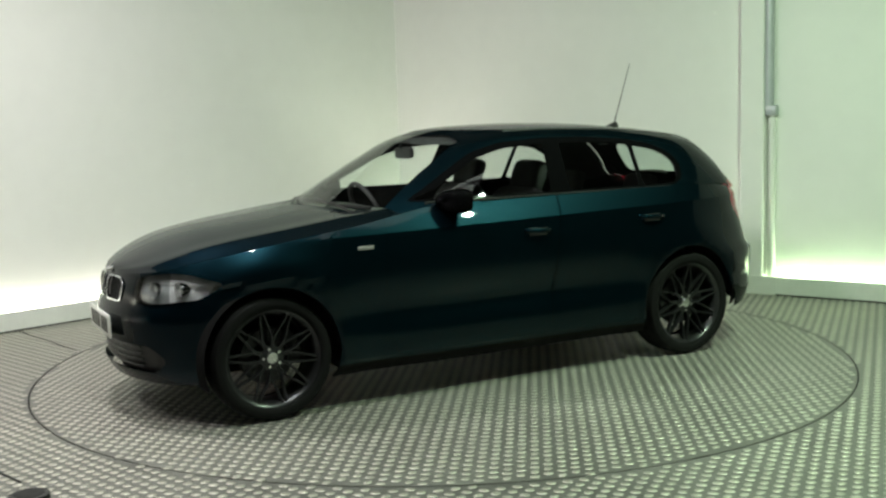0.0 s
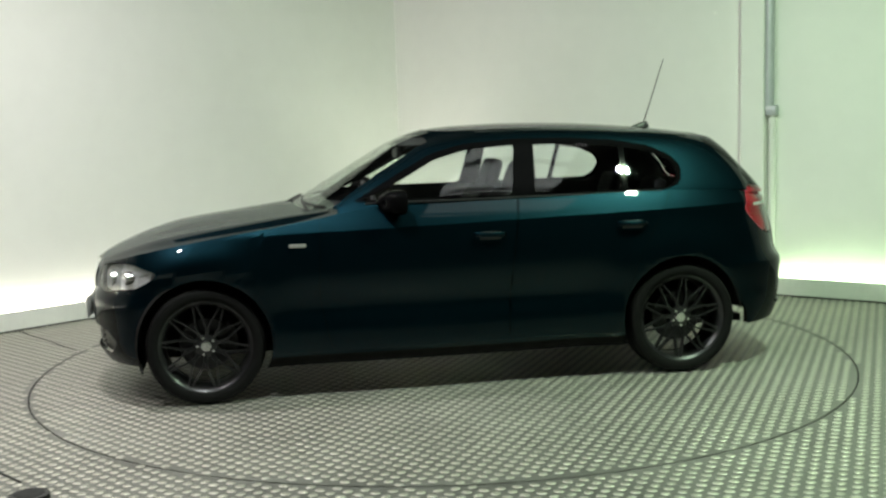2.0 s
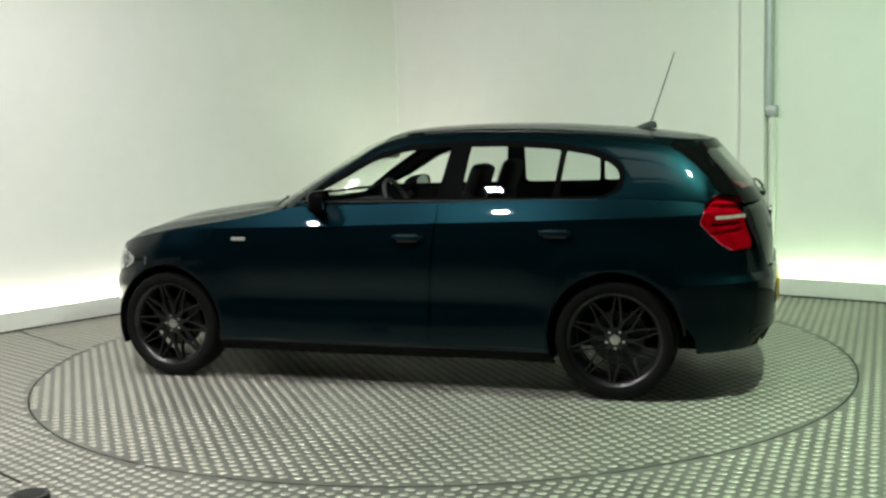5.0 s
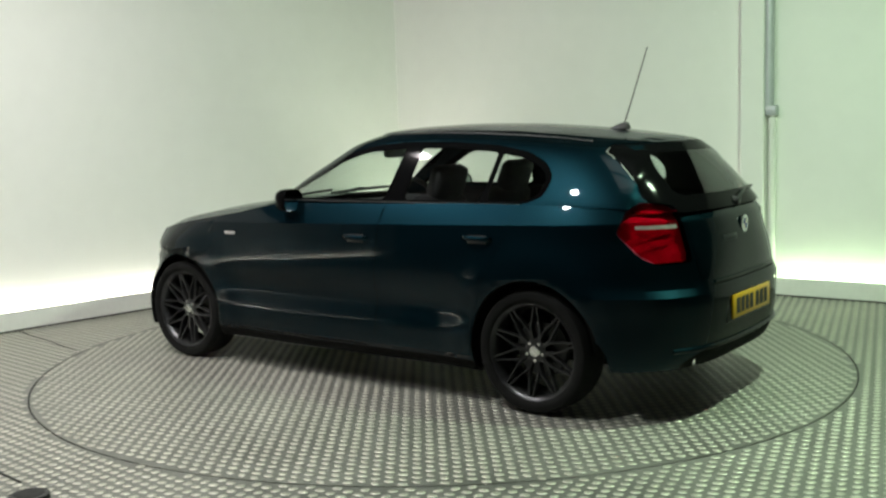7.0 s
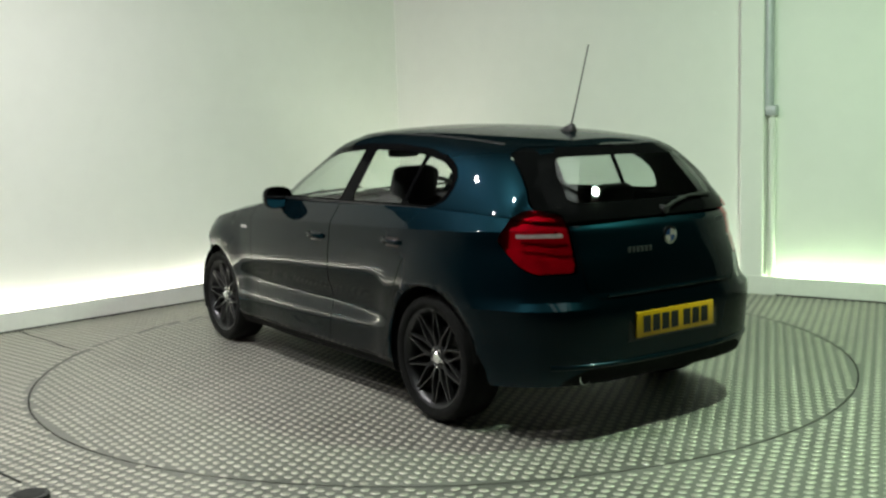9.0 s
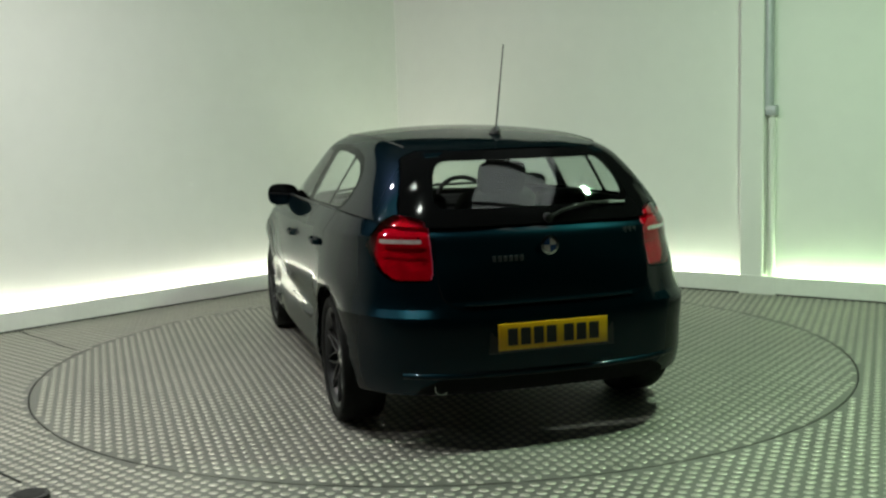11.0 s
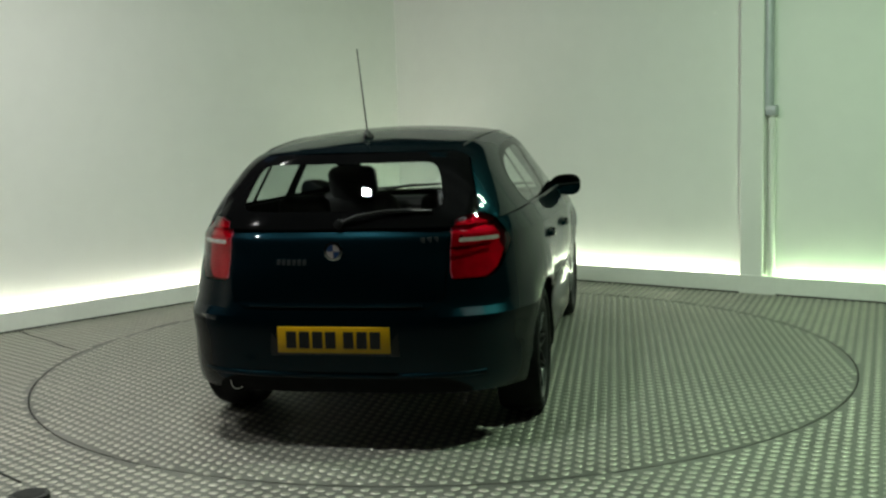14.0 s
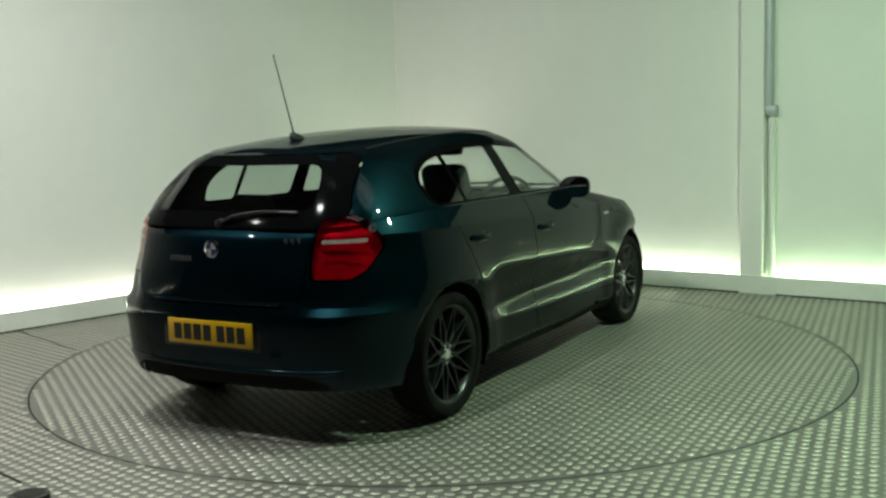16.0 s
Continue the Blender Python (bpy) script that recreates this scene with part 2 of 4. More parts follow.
bm = bmesh.new()
ring_a = [(bm.verts.new(((R_TABLE - 0.05) * math.cos(a), (R_TABLE - 0.05) * math.sin(a), -0.0105)), bm.verts.new(((R_TABLE + 0.06) * math.cos(a), (R_TABLE + 0.06) * math.sin(a), -0.0105)))
          for a in np.linspace(0, 2 * math.pi, 128, endpoint=False)]
for (a, b), (c, d) in zip(ring_a, ring_a[1:] + ring_a[:1]):
    bm.faces.new((a, b, d, c))
tagged(finish("gap_ring", bm, GAP, smooth=False), "dark gap round the turntable", "floor", kind="structure")
floor_plate = tagged(finish("tread_floor", plate_with_hole(), STEEL_WORN, smooth=False), "grey steel tread plate floor round the turntable", "floor", kind="structure")
outer = new("tread_studs", studs(lambda x, y: x * x + y * y > (R_TABLE + 0.024) ** 2 and x * 0.61 + y * 0.79 < 3.1 and y * 0.70 - x * 0.71 < 3.2 and abs(x) < 4.2 and y > -4.6, x_range=5.6, y_range=(-5.6, 5.6), turn=12))
outer.parent = floor_plate
tagged(outer, "worn bright studs of the tread plate", kind="stuff")

# joints between the floor plates, and a dark floor socket
for (x0, y0), (x1, y1) in (((-3.2, 1.22), (-2.50, 0.44)), ((-3.3, -0.85), (-1.80, -2.27))):
    d = math.degrees(math.atan2(y1 - y0, x1 - x0))
    ln = math.hypot(x1 - x0, y1 - y0)
    part("plate_joint", boxes(((0, -0.004, -0.002), (ln, 0.004, 0.0045))), GAP, floor_plate, smooth=False, at=pose(x0, y0, 0, 0, 0, d))
socket = tagged(finish("floor_socket", prism([(0.085 * math.cos(a), 0.085 * math.sin(a)) for a in np.linspace(0, 2 * math.pi, 6, endpoint=False)], 0.0, 0.02, axis="z"), GAP, smooth=False,
                       at=pose(-1.685, -2.47, 0)), "dark six-sided floor socket cover", "floor socket")
part("socket_rim", lathe([(0.06, 0.020), (0.07, 0.023), (0.078, 0.020)], 24), BLACK, socket, at=pose(0, 0, 0, 90, 0, 0))

table = new("turntable")
tagged(table, "round steel tread-plate turntable flush with the floor", "turntable")
bm = bmesh.new()
bmesh.ops.create_circle(bm, cap_ends=True, segments=128, radius=R_TABLE)
ext = bmesh.ops.extrude_face_region(bm, geom=bm.faces[:])
for v in [g for g in ext["geom"] if isinstance(g, bmesh.types.BMVert)]:
    v.co.z -= 0.01
bmesh.ops.recalc_face_normals(bm, faces=bm.faces[:])
part("deck_plate", bm, STEEL_WORN, table, smooth=False)
inner = new("tread_studs", studs(lambda x, y: x * x + y * y < (R_TABLE - 0.018) ** 2, turn=2))
inner.parent = table
tagged(inner, "worn bright studs of the deck", kind="stuff")

# boxed post and conduit on the wall
post = new("wall_post")
tagged(post, "white boxed post on the wall with grey conduit", "post")
post.matrix_basis = m_right @ Matrix.Translation((3.76, 0, 0))
part("post_box", boxes(((-0.16, 0.012, 0.0), (0.035, 0.104, WALL_TOP)), bevel=0.012), WALL, post, smooth=False)
part("foot_block", boxes(((-0.165, -0.004, 0.0), (0.15, 0.011, 0.15)), bevel=0.003), PLINTH, post, smooth=False)
part("conduit", tube([(0.064, 0.060, 1.5), (0.064, 0.060, WALL_TOP)], 0.037, 14), CONDUIT, post, "grey plastic cable conduit")
part("pipe", tube([(0.086, 0.068, 0.15), (0.086, 0.068, 1.5)], 0.028, 12), PLINTH, post, "white pipe below the conduit")
part("junction_box", boxes(((0.045, 0.020, 1.45), (0.130, 0.10, 1.53)), bevel=0.006), CONDUIT, post, "small grey junction box")

# ---------- lamps of the booth ----------
for x, y, aim, w, colour in ((-2.1, -0.7, (-1.6, 0.6, 0), 54, (1.0, 0.98, 0.92)), (-2.9, -2.0, (-2.4, -0.4, 0), 32, (1.0, 0.98, 0.92)),
                             (-0.9, -2.3, (-0.6, -0.8, 0), 52, (0.90, 1.0, 0.88)), (2.2, -1.7, (2.0, -0.2, 0), 104, (0.68, 1.0, 0.65))):
    z = 3.3
    lamp = new("ceiling_floodlight")
    tagged(lamp, "small cool white floodlight hung under the ceiling", "floodlight", group="booth floodlights")
    lamp.matrix_basis = look((x, y, z), aim)
    up = lamp.matrix_basis.inverted() @ Vector((x, y, TOP + 0.02))
    part("housing", boxes(((-0.10, -0.09, 0.006), (0.10, 0.09, 0.07)), bevel=0.01), BLACK, lamp)
    part("lamp_face", boxes(((-0.065, -0.055, 0.0), (0.065, 0.055, 0.005)), bevel=0.002), LAMP_WHITE, lamp, "glowing cool white face")
    part("hanger", tube([(0, 0, 0.05), up], 0.012), BLACK, lamp)
    area_lamp("flood", Vector((x, y, z)) + (Vector(aim) - Vector((x, y, z))).normalized() * 0.02, aim, 0.13, 0.11, w, colour)

# pale rooflight with dark bars, seen only in the car's paint and glass
roof_light = new("rooflight")
tagged(roof_light, "pale rooflight panel with dark bars in the ceiling", "rooflight")
roof_light.matrix_basis = pose(1.25, -2.0, TOP)
part("panel", boxes(((-0.65, -0.7, -0.03), (0.65, 0.7, 0.02))), ROOFLIGHT, roof_light, smooth=False)
for k in range(3):
    part("bar", boxes(((-0.7, -0.62 + 0.585 * k, -0.06), (0.7, -0.55 + 0.585 * k, -0.031))), BLACK, roof_light, smooth=False)


# ---------- the car ----------
def lerp(x, table):
    """Smooth value from a table of (x, value)."""
    xs = [a for a, _ in table]
    ys = [b for _, b in table]
    if xs[0] > xs[-1]:
        xs, ys = xs[::-1], ys[::-1]
    if x <= xs[0]:
        return ys[0]
    if x >= xs[-1]:
        return ys[-1]
    i = max(k for k in range(len(xs) - 1) if xs[k] <= x)
    h = xs[i + 1] - xs[i]
    s = [(ys[k + 1] - ys[k]) / (xs[k + 1] - xs[k]) for k in range(len(xs) - 1)]

    def slope(k):
        if k == 0 or k == len(xs) - 1:
            return s[min(k, len(s) - 1)]
        return 0.0 if s[k - 1] * s[k] <= 0 else 2 * s[k - 1] * s[k] / (s[k - 1] + s[k])
    t = (x - xs[i]) / h
    return ((2 * t ** 3 - 3 * t * t + 1) * ys[i] + (t ** 3 - 2 * t * t + t) * h * slope(i)
            + (3 * t * t - 2 * t ** 3) * ys[i + 1] + (t ** 3 - t * t) * h * slope(i + 1))


SECTION = [(0.14, 0.74), (0.18, 0.785), (0.22, 0.822), (0.28, 0.846), (0.35, 0.850), (0.45, 0.850), (0.56, 0.860), (0.68, 0.871), (0.80, 0.869),
           (0.88, 0.8632), (0.918, 0.8600), (0.955, 0.8400), (1.0, 0.813), (1.05, 0.780)]
NOSE = [(0.14, 1.88), (0.2, 1.945), (0.3, 1.985), (0.42, 1.995), (0.52, 2.00), (0.565, 1.99), (0.60, 1.97), (0.66, 1.967), (0.70, 1.955), (0.735, 1.94), (0.8, 1.92), (1.1, 1.87)]
NF, MF, NR, MR = 8.0, 2.05, 11.5, 3.4
TAIL = [(0.14, -2.0), (0.25, -2.07), (0.34, -2.11), (0.45, -2.125), (0.57, -2.132), (0.605, -2.13), (0.622, -2.114), (0.64, -2.097), (0.66, -2.085), (0.8, -2.088), (0.95, -2.07), (1.0, -2.04), (1.06, -2.01)]
BELT = [(2.2, 0.735), (2.05, 0.735), (1.95, 0.750), (1.85, 0.777), (1.7, 0.82), (1.55, 0.85), (1.4, 0.878), (1.2, 0.908), (1.0, 0.935), (0.8, 0.965), (0.6, 1.0), (0.4, 1.025),
        (0, 1.038), (-0.6, 1.042), (-1.3, 1.045), (-1.7, 1.03), (-2.0, 1.0), (-2.2, 1.0)]
FOOT = [(2.2, 0.20), (1.6, 0.20), (1.0, 0.175), (-1.0, 0.175), (-1.65, 0.25), (-2.2, 0.26)]
HOOD = [(2.08, 0.735), (1.985, 0.737), (1.9, 0.785), (1.78, 0.842), (1.66, 0.888), (1.48, 0.936), (1.29, 0.963), (1.1, 0.985), (0.96, 1.002), (0.83, 1.015), (0.6, 1.02)]
ROOF = [(0.2, 1.372), (0.12, 1.40), (-0.02, 1.430), (-0.23, 1.449), (-0.51, 1.455), (-0.86, 1.446), (-1.2, 1.422), (-1.47, 1.393), (-1.67, 1.362), (-1.80, 1.330)]


def outline(q, x0, x1, w, nf, mf, nr, mr, xm):
    """Point of a plan outline; q runs from 1 at the front centre to -1 at the rear."""
    if q >= 0:
        return xm + (x1 - xm) * q, w * max(0.0, 1 - q ** nf) ** (1 / mf)
    return xm + (x0 - xm) * -q, w * max(0.0, 1 - (-q) ** nr) ** (1 / mr)


def stations(n, *shape):
    """Values of q at even steps along an outline."""
    qs = [math.cos(math.pi * i / 6000) for i in range(6001)]
    pts = np.array([outline(q, *shape) for q in qs])
    run = np.r_[0, np.cumsum(np.hypot(*np.diff(pts, axis=0).T))]
    return [float(v) for v in np.interp(np.linspace(0, run[-1], n), run, qs)]


def front_taper(x):
    """The body draws in a little towards the front wheels."""
    t = max(0.0, min(1.0, (x - 0.1) / 1.1))
    return 1 - 0.045 * t * t * (3 - 2 * t)


def back(x):
    """Shift of doors, side glass and windscreen along the car."""
    t = max(0.0, min(1.0, (x + 1.45) / 0.8))
    return x - 0.042 * t * t * (3 - 2 * t)


def side_y(x, z):
    """Half width of the lower body at mid length."""
    zs = z + (0.022 * max(-1.8, min(1.0, x)) if z > 0.7 else 0.022 * max(-1.8, min(1.0, x)) * max(0.0, (z - 0.6) / 0.1))
    y = float(np.interp(zs, [a for a, _ in SECTION], [b for _, b in SECTION])) if zs > 0.88 else lerp(zs, SECTION)
    k = max(0.0, 1 - abs((x - 0.0) / 1.05) ** 4)
    y -= 0.025 * k * math.exp(-((z - 0.51) / 0.078) ** 2)
    y += 0.006 * k * math.exp(-((z - 0.27) / 0.03) ** 2)
    return y * front_taper(x)


LOWER_Q = stations(260, -2.1, 2.0, 0.86, NF, MF, 11, 3.3, -0.1)
CABIN_Q = stations(180, -1.95, 0.6, 0.70, 5.0, 2.3, 13, 2.6, -0.5)


def gate_bulge(x, y, z):
    """How far the tailgate stands out behind the corners of the body."""
    if x > -1.8 or z < 0.608:
        return 0.0
    side = max(0.0, min(1.0, (0.60 - abs(y)) / 0.12))
    rise = min(1.0, (z - 0.608) / 0.03) * max(0.0, min(1.0, (1.02 - z) / 0.3))
    return 0.026 * side * side * (3 - 2 * side) * rise


def shell_lower():
    levels = [0, .02, .045, .07, .10, .13, .165, .2, .24, .28, .32, .36, .40, .44, .48, .52, .56, .60, .64, .68, .72, .76, .80, .82, .84, .855, .87, .885, .90, .915, .94, .965, .985, 1]
    V, F = [], []
    for v in levels:
        for th in LOWER_Q:
            xa, _ = outline(th, -2.1, 2.0, 0.86, NF, MF, NR, MR, -0.1)
            z0, z1 = lerp(xa, FOOT), lerp(xa, BELT)
            z = z0 + (z1 - z0) * v
            zc = 0.918 - 0.022 * max(-1.8, min(1.0, xa))
            if z1 > zc + 0.03:
                z = z0 + (zc - z0) * v / 0.87 if v <= 0.87 else zc + (z1 - zc) * (v - 0.87) / 0.13
            up = max(0.0, min(1.0, (z - 0.62) / 0.25))
            xa, ya = outline(th, lerp(z, TAIL), lerp(z, NOSE), 1.0, NF, MF, NR, MR - 0.9 * up, -0.1)
            w = side_y(xa, z)
            for cx in (1.33, -1.33):
                r = math.hypot(xa - cx, z - 0.326)
                w += 0.010 * math.exp(-((r - 0.365) / 0.030) ** 2) + 0.017 * math.exp(-((r - 0.42) / 0.095) ** 2)
            if xa < -1.55:
                w += 0.007 * min(1.0, (-1.55 - xa) / 0.15) * max(0.0, min(1.0, (0.645 - z) / 0.018))
            if xa < -0.95:
                w *= 1 - (0.054 + 0.092 * up) * min(1.0, (-0.95 - xa) / 1.1) ** 2.2
            if xa > 0.9:
                d = max(0.0, (z - (z1 - 0.13)) / 0.13)
                k = min(1.0, (xa - 0.9) / 0.5)
                w = (1 - k) * w + k * (min(w + 0.02, 0.868) if z > 0.7 else w) - 0.045 * k * d * d
            V.append((xa - gate_bulge(xa, ya * w, z), ya * w, z))
    n = len(LOWER_Q)
    for j in range(len(levels) - 1):
        for i in range(n - 1):
            a = j * n + i
            F.append((a, a + 1, a + n + 1, a + n))
    return np.array(V), F


def top_edge():
    V, _ = shell_lower()
    return V[-len(LOWER_Q):]


def shell_hood():
    """Top of the nose between the two wings' edges."""
    E = [p for p in top_edge() if p[0] > 0.45]
    rs = [1, .985, .96, .92, .87, .81, .74, .66, .57, .47, .36, .24, .12, 0]
    V, F = [], []
    for r in rs:
        for x, y, z in E:
            yr = y * r
            zc = max(lerp(x, HOOD), z)
            k = r * r
            ridge = 0.012 * math.exp(-((r - 0.80) / 0.10) ** 2) * min(1, max(0, (2.0 - x) / 0.4))
            V.append((x, yr, z + (zc - z) * (1 - k) + ridge))
    n = len(E)
    for j in range(len(rs) - 1):
        for i in range(n - 1):
            a = j * n + i
            F.append((a, a + 1, a + n + 1, a + n))
    return np.array(V), F


def roof_z(x, y, ymax=0.60):
    return lerp(x, ROOF) - 0.048 * min(1.0, abs(y) / ymax) ** 2


def screen_line(v):
    """Foremost point of the windscreen, from its foot (0) to the header (1)."""
    return 0.985 - 0.83 * v - 0.06 * math.sin(math.pi * v) - 0.10 * max(0.0, (v - 0.78) / 0.22) ** 2


def shell_cabin():
    """Pillars, glass band and roof in one sheet."""
    V, F = [], []
    levels = [0, .04, .08, .13, .19, .25, .31, .37, .43, .49, .55, .61, .67, .73, .79, .84, .885, .915, .94, .96, .978, .99, 1]
    rs = [.991, .98, .965, .945, .92, .89, .85, .78, .70, .6, .48, .36, .24, .12, 0]
    rows = []
    for v in levels:
        row = []
        for th in CABIN_Q:
            lean = v ** 1.06
            x1 = screen_line(v)
            x0 = -2.055 + 0.265 * v ** 1.1 
            w = 0.79 - 0.205 * lean - 0.045 * v ** 12
            xq, _ = outline(th, x0, x1, w, 5.0, 2.3, 13 - 4 * v, 2.6 - 0.2 * v, -0.5)
            if xq < -0.95:
                w *= 1 - 0.147 * (1 - 0.7 * v) * min(1.0, (-0.95 - xq) / 1.1) ** 2.2
            x, y = outline(th, x0, x1, w, 5.0, 2.3, 13 - 4 * v, 2.6 - 0.2 * v, -0.5)
            xt, yt = outline(th, -1.79, 0.055, 0.565, 5.0, 2.3, 9, 2.4, -0.5)
            zb = min(lerp(x, BELT), 1.045) if x < 0.75 else 0.97
            if x > 0.4:
                zb = lerp(0.4, BELT) + (0.955 - lerp(0.4, BELT)) * min(1, (x - 0.4) / 0.4)
            if x < -1.8:
                zb = 1.0
            zt = roof_z(back(xt), yt) - 0.012 * min(1.0, yt / 0.4) ** 2
            row.append((back(x), y, zb + (zt - zb) * v))
        rows.append(row)
    edge = rows[-1]
    for r in rs:
        rows.append([(x, y * r, z + 0.048 * (y / 0.6) ** 2 * (1 - r * r) + 0.012 * min(1.0, y / 0.4) ** 2 * (1 - r ** 14)) for x, y, z in edge])
    n = len(CABIN_Q)
    for row in rows:
        V += row
    for j in range(len(rows) - 1):
        for i in range(n - 1):
            a = j * n + i
            F.append((a, a + 1, a + n + 1, a + n))
    return np.array(V), F


def poly_distance(P, poly):
    """Signed distance to a closed outline, negative inside."""
    poly = np.array(poly)
    d = np.full(len(P), 1e9)
    inside = np.zeros(len(P), bool)
    for a, b in zip(poly, np.roll(poly, -1, axis=0)):
        e = b - a
        q = P - a
        t = np.clip(q @ e / (e @ e), 0, 1)
        d = np.minimum(d, np.hypot(*(q - t[:, None] * e).T))
        cross = ((a[1] > P[:, 1]) != (b[1] > P[:, 1]))
        with np.errstate(divide="ignore", invalid="ignore"):
            xi = a[0] + (P[:, 1] - a[1]) * e[0] / e[1]
        inside ^= cross & (P[:, 0] < xi)
    return np.where(inside, -d, d)


def keep(mesh, d):
    """The part of a sheet where d > 0, cut cleanly along d = 0."""
    V, F = mesh
    verts, index, cut = [], {}, {}

    def old(i):
        if i not in index:
            index[i] = len(verts)
            verts.append(V[i])
        return index[i]

    def mid(i, j):
        key = (min(i, j), max(i, j))
        if key not in cut:
            a, b = key
            t = d[a] / (d[a] - d[b])
            cut[key] = len(verts)
            verts.append(V[a] + (V[b] - V[a]) * t)
        return cut[key]
    out = []
    for f in F:
        s = [d[i] > 0 for i in f]
        if all(s):
            out.append(tuple(old(i) for i in f))
        elif any(s):
            g = []
            for k, i in enumerate(f):
                j = f[(k + 1) % len(f)]
                if d[i] > 0:
                    g.append(old(i))
                if (d[i] > 0) != (d[j] > 0):
                    g.append(mid(i, j))
            if len(g) > 2:
                out.append(tuple(g))
    return (np.array(verts) if verts else np.zeros((0, 3))), out


def split(mesh, field, gap=0.003):
    """Cuts a region out of a sheet: returns region, rest."""
    d = field(mesh[0])
    return keep(mesh, -d - gap), keep(mesh, d - gap)


def sheet(meshes, mirror):
    """bmesh of sheets on the left (mirror 0), the right (1) or both (2)."""
    bm = bmesh.new()
    for V, F in meshes:
        for sgn in ((1,), (-1,), (1, -1))[mirror]:
            vs = [bm.verts.new((x, y * sgn, z)) for x, y, z in V]
            for f in F:
                g = [vs[i] for i in (f if sgn > 0 else f[::-1])]
                if len({tuple(round(c, 6) for c in v.co) for v in g}) < 3:
                    continue
                try:
                    bm.faces.new(g)
                except ValueError:
                    pass
    bmesh.ops.remove_doubles(bm, verts=bm.verts[:], dist=0.0004)
    loose = [v for v in bm.verts if not v.link_faces]
    bmesh.ops.delete(bm, geom=loose, context="VERTS")
    return bm


def panel(name, meshes, mirror, mat, parent, label="", thick=0.006, sharp=15):
    ob = part(name, sheet(meshes, mirror), mat, parent, label, sharp=sharp)
    if thick:
        s = ob.modifiers.new("thickness", "SOLIDIFY")
        s.thickness, s.offset, s.use_rim = thick, -1.0, False
    return ob


def in_side(poly, y_min=0.4):
    return lambda V: np.maximum(poly_distance(V[:, [0, 2]], poly), y_min - V[:, 1])


def in_front(poly, x_min):
    return lambda V: np.maximum(poly_distance(V[:, [1, 2]], poly), x_min - V[:, 0])


def in_rear(poly, x_max):
    return lambda V: np.maximum(poly_distance(V[:, [1, 2]], poly), V[:, 0] - x_max)


def in_corner(poly, front):
    """Outline in (way round the corner, height)."""
    def f(V):
        a = (2.03 - V[:, 0]) + V[:, 1] if front else (-1.7 - V[:, 0]) + (0.78 - V[:, 1])
        d = poly_distance(np.c_[a, V[:, 2]], poly) / 1.35
        return np.maximum(d, (1.3 - V[:, 0]) if front else (V[:, 0] + 1.5))
    return f


car = new("hatchback_car")
tagged(car, "dark teal metallic five-door hatchback parked on the turntable", "car")

lower, hood_top, cabin = shell_lower(), shell_hood(), shell_cabin()
AX_F, AX_R, HUB_Z, ARCH = 1.33, -1.33, 0.316, 0.352


def arch(cx):
    return lambda V: np.maximum(np.hypot(V[:, 0] - cx, V[:, 2] - HUB_Z - 0.01) - ARCH, 0.3 - V[:, 1])


liner_src = lower
_, lower = split(lower, arch(AX_F), 0)
_, lower = split(lower, arch(AX_R), 0)

HEADLAMP = soft_outline([(0.50, 0.615), (0.53, 0.730), (0.62, 0.745), (0.83, 0.764), (1.01, 0.756), (1.26, 0.714), (1.13, 0.66), (1.03, 0.63), (0.66, 0.60)], 0.04)
TAILLAMP = soft_outline([(0.07, 0.915), (0.16, 1.015), (0.27, 1.055), (0.36, 1.05), (0.50, 1.03), (0.55, 0.95), (0.60, 0.765), (0.33, 0.762), (0.22, 0.80)], 0.03)
KIDNEY = soft_outline([(0.03, 0.595), (0.035, 0.718), (0.22, 0.720), (0.29, 0.69), (0.245, 0.60)], 0.035)
INTAKE = soft_outline([(-0.5, 0.26), (-0.5, 0.40), (0.50, 0.40), (0.60, 0.33), (0.52, 0.26)], 0.03)
DIFFUSER = soft_outline([(-0.5, 0.1), (-0.5, 0.335), (0.50, 0.335), (0.60, 0.29), (0.64, 0.1)], 0.03)
DOOR_F = soft_outline([(0.70, 1.3), (0.745, 0.93), (0.76, 0.55), (0.70, 0.25), (-0.27, 0.25), (-0.29, 0.60), (-0.35, 1.06), (-0.36, 1.3)], 0.05)
DOOR_R = soft_outline([(-0.365, 1.3), (-0.355, 1.06), (-0.295, 0.60), (-0.275, 0.25), (-0.86, 0.25), (-0.97, 0.42), (-1.02, 0.62), (-1.12, 0.80), (-1.27, 1.03), (-1.36, 1.3)], 0.05)

DOOR_F, DOOR_R = [[(back(x), z) for x, z in door] for door in (DOOR_F, DOOR_R)]

head_l, lower = split(lower, in_corner(HEADLAMP, True), 0.002)
tail_l, lower = split(lower, in_corner(TAILLAMP, False), 0.002)
tail_up, cabin = split(cabin, in_corner(TAILLAMP, False), 0.002)
kidney_l, lower = split(lower, in_front(KIDNEY, 1.7), 0.0)
intake_l, lower = split(lower, in_front(INTAKE, 1.7), 0.0)
valance_l, lower = split(lower, in_rear(DIFFUSER, -1.7), 0.0)
_, lower = split(lower, in_side([(-1.60, 0.0), (-1.60, 0.36), (-1.69, 0.40), (-1.735, 0.33), (-1.765, 0.0)]), 0.0)
sill_l, lower = split(lower, lambda V: np.maximum(V[:, 2] - 0.238, np.abs(V[:, 0]) - 1.1), 0.0)
door_f, lower = split(lower, in_side(DOOR_F), 0.002)
door_r, lower = split(lower, in_side(DOOR_R), 0.002)
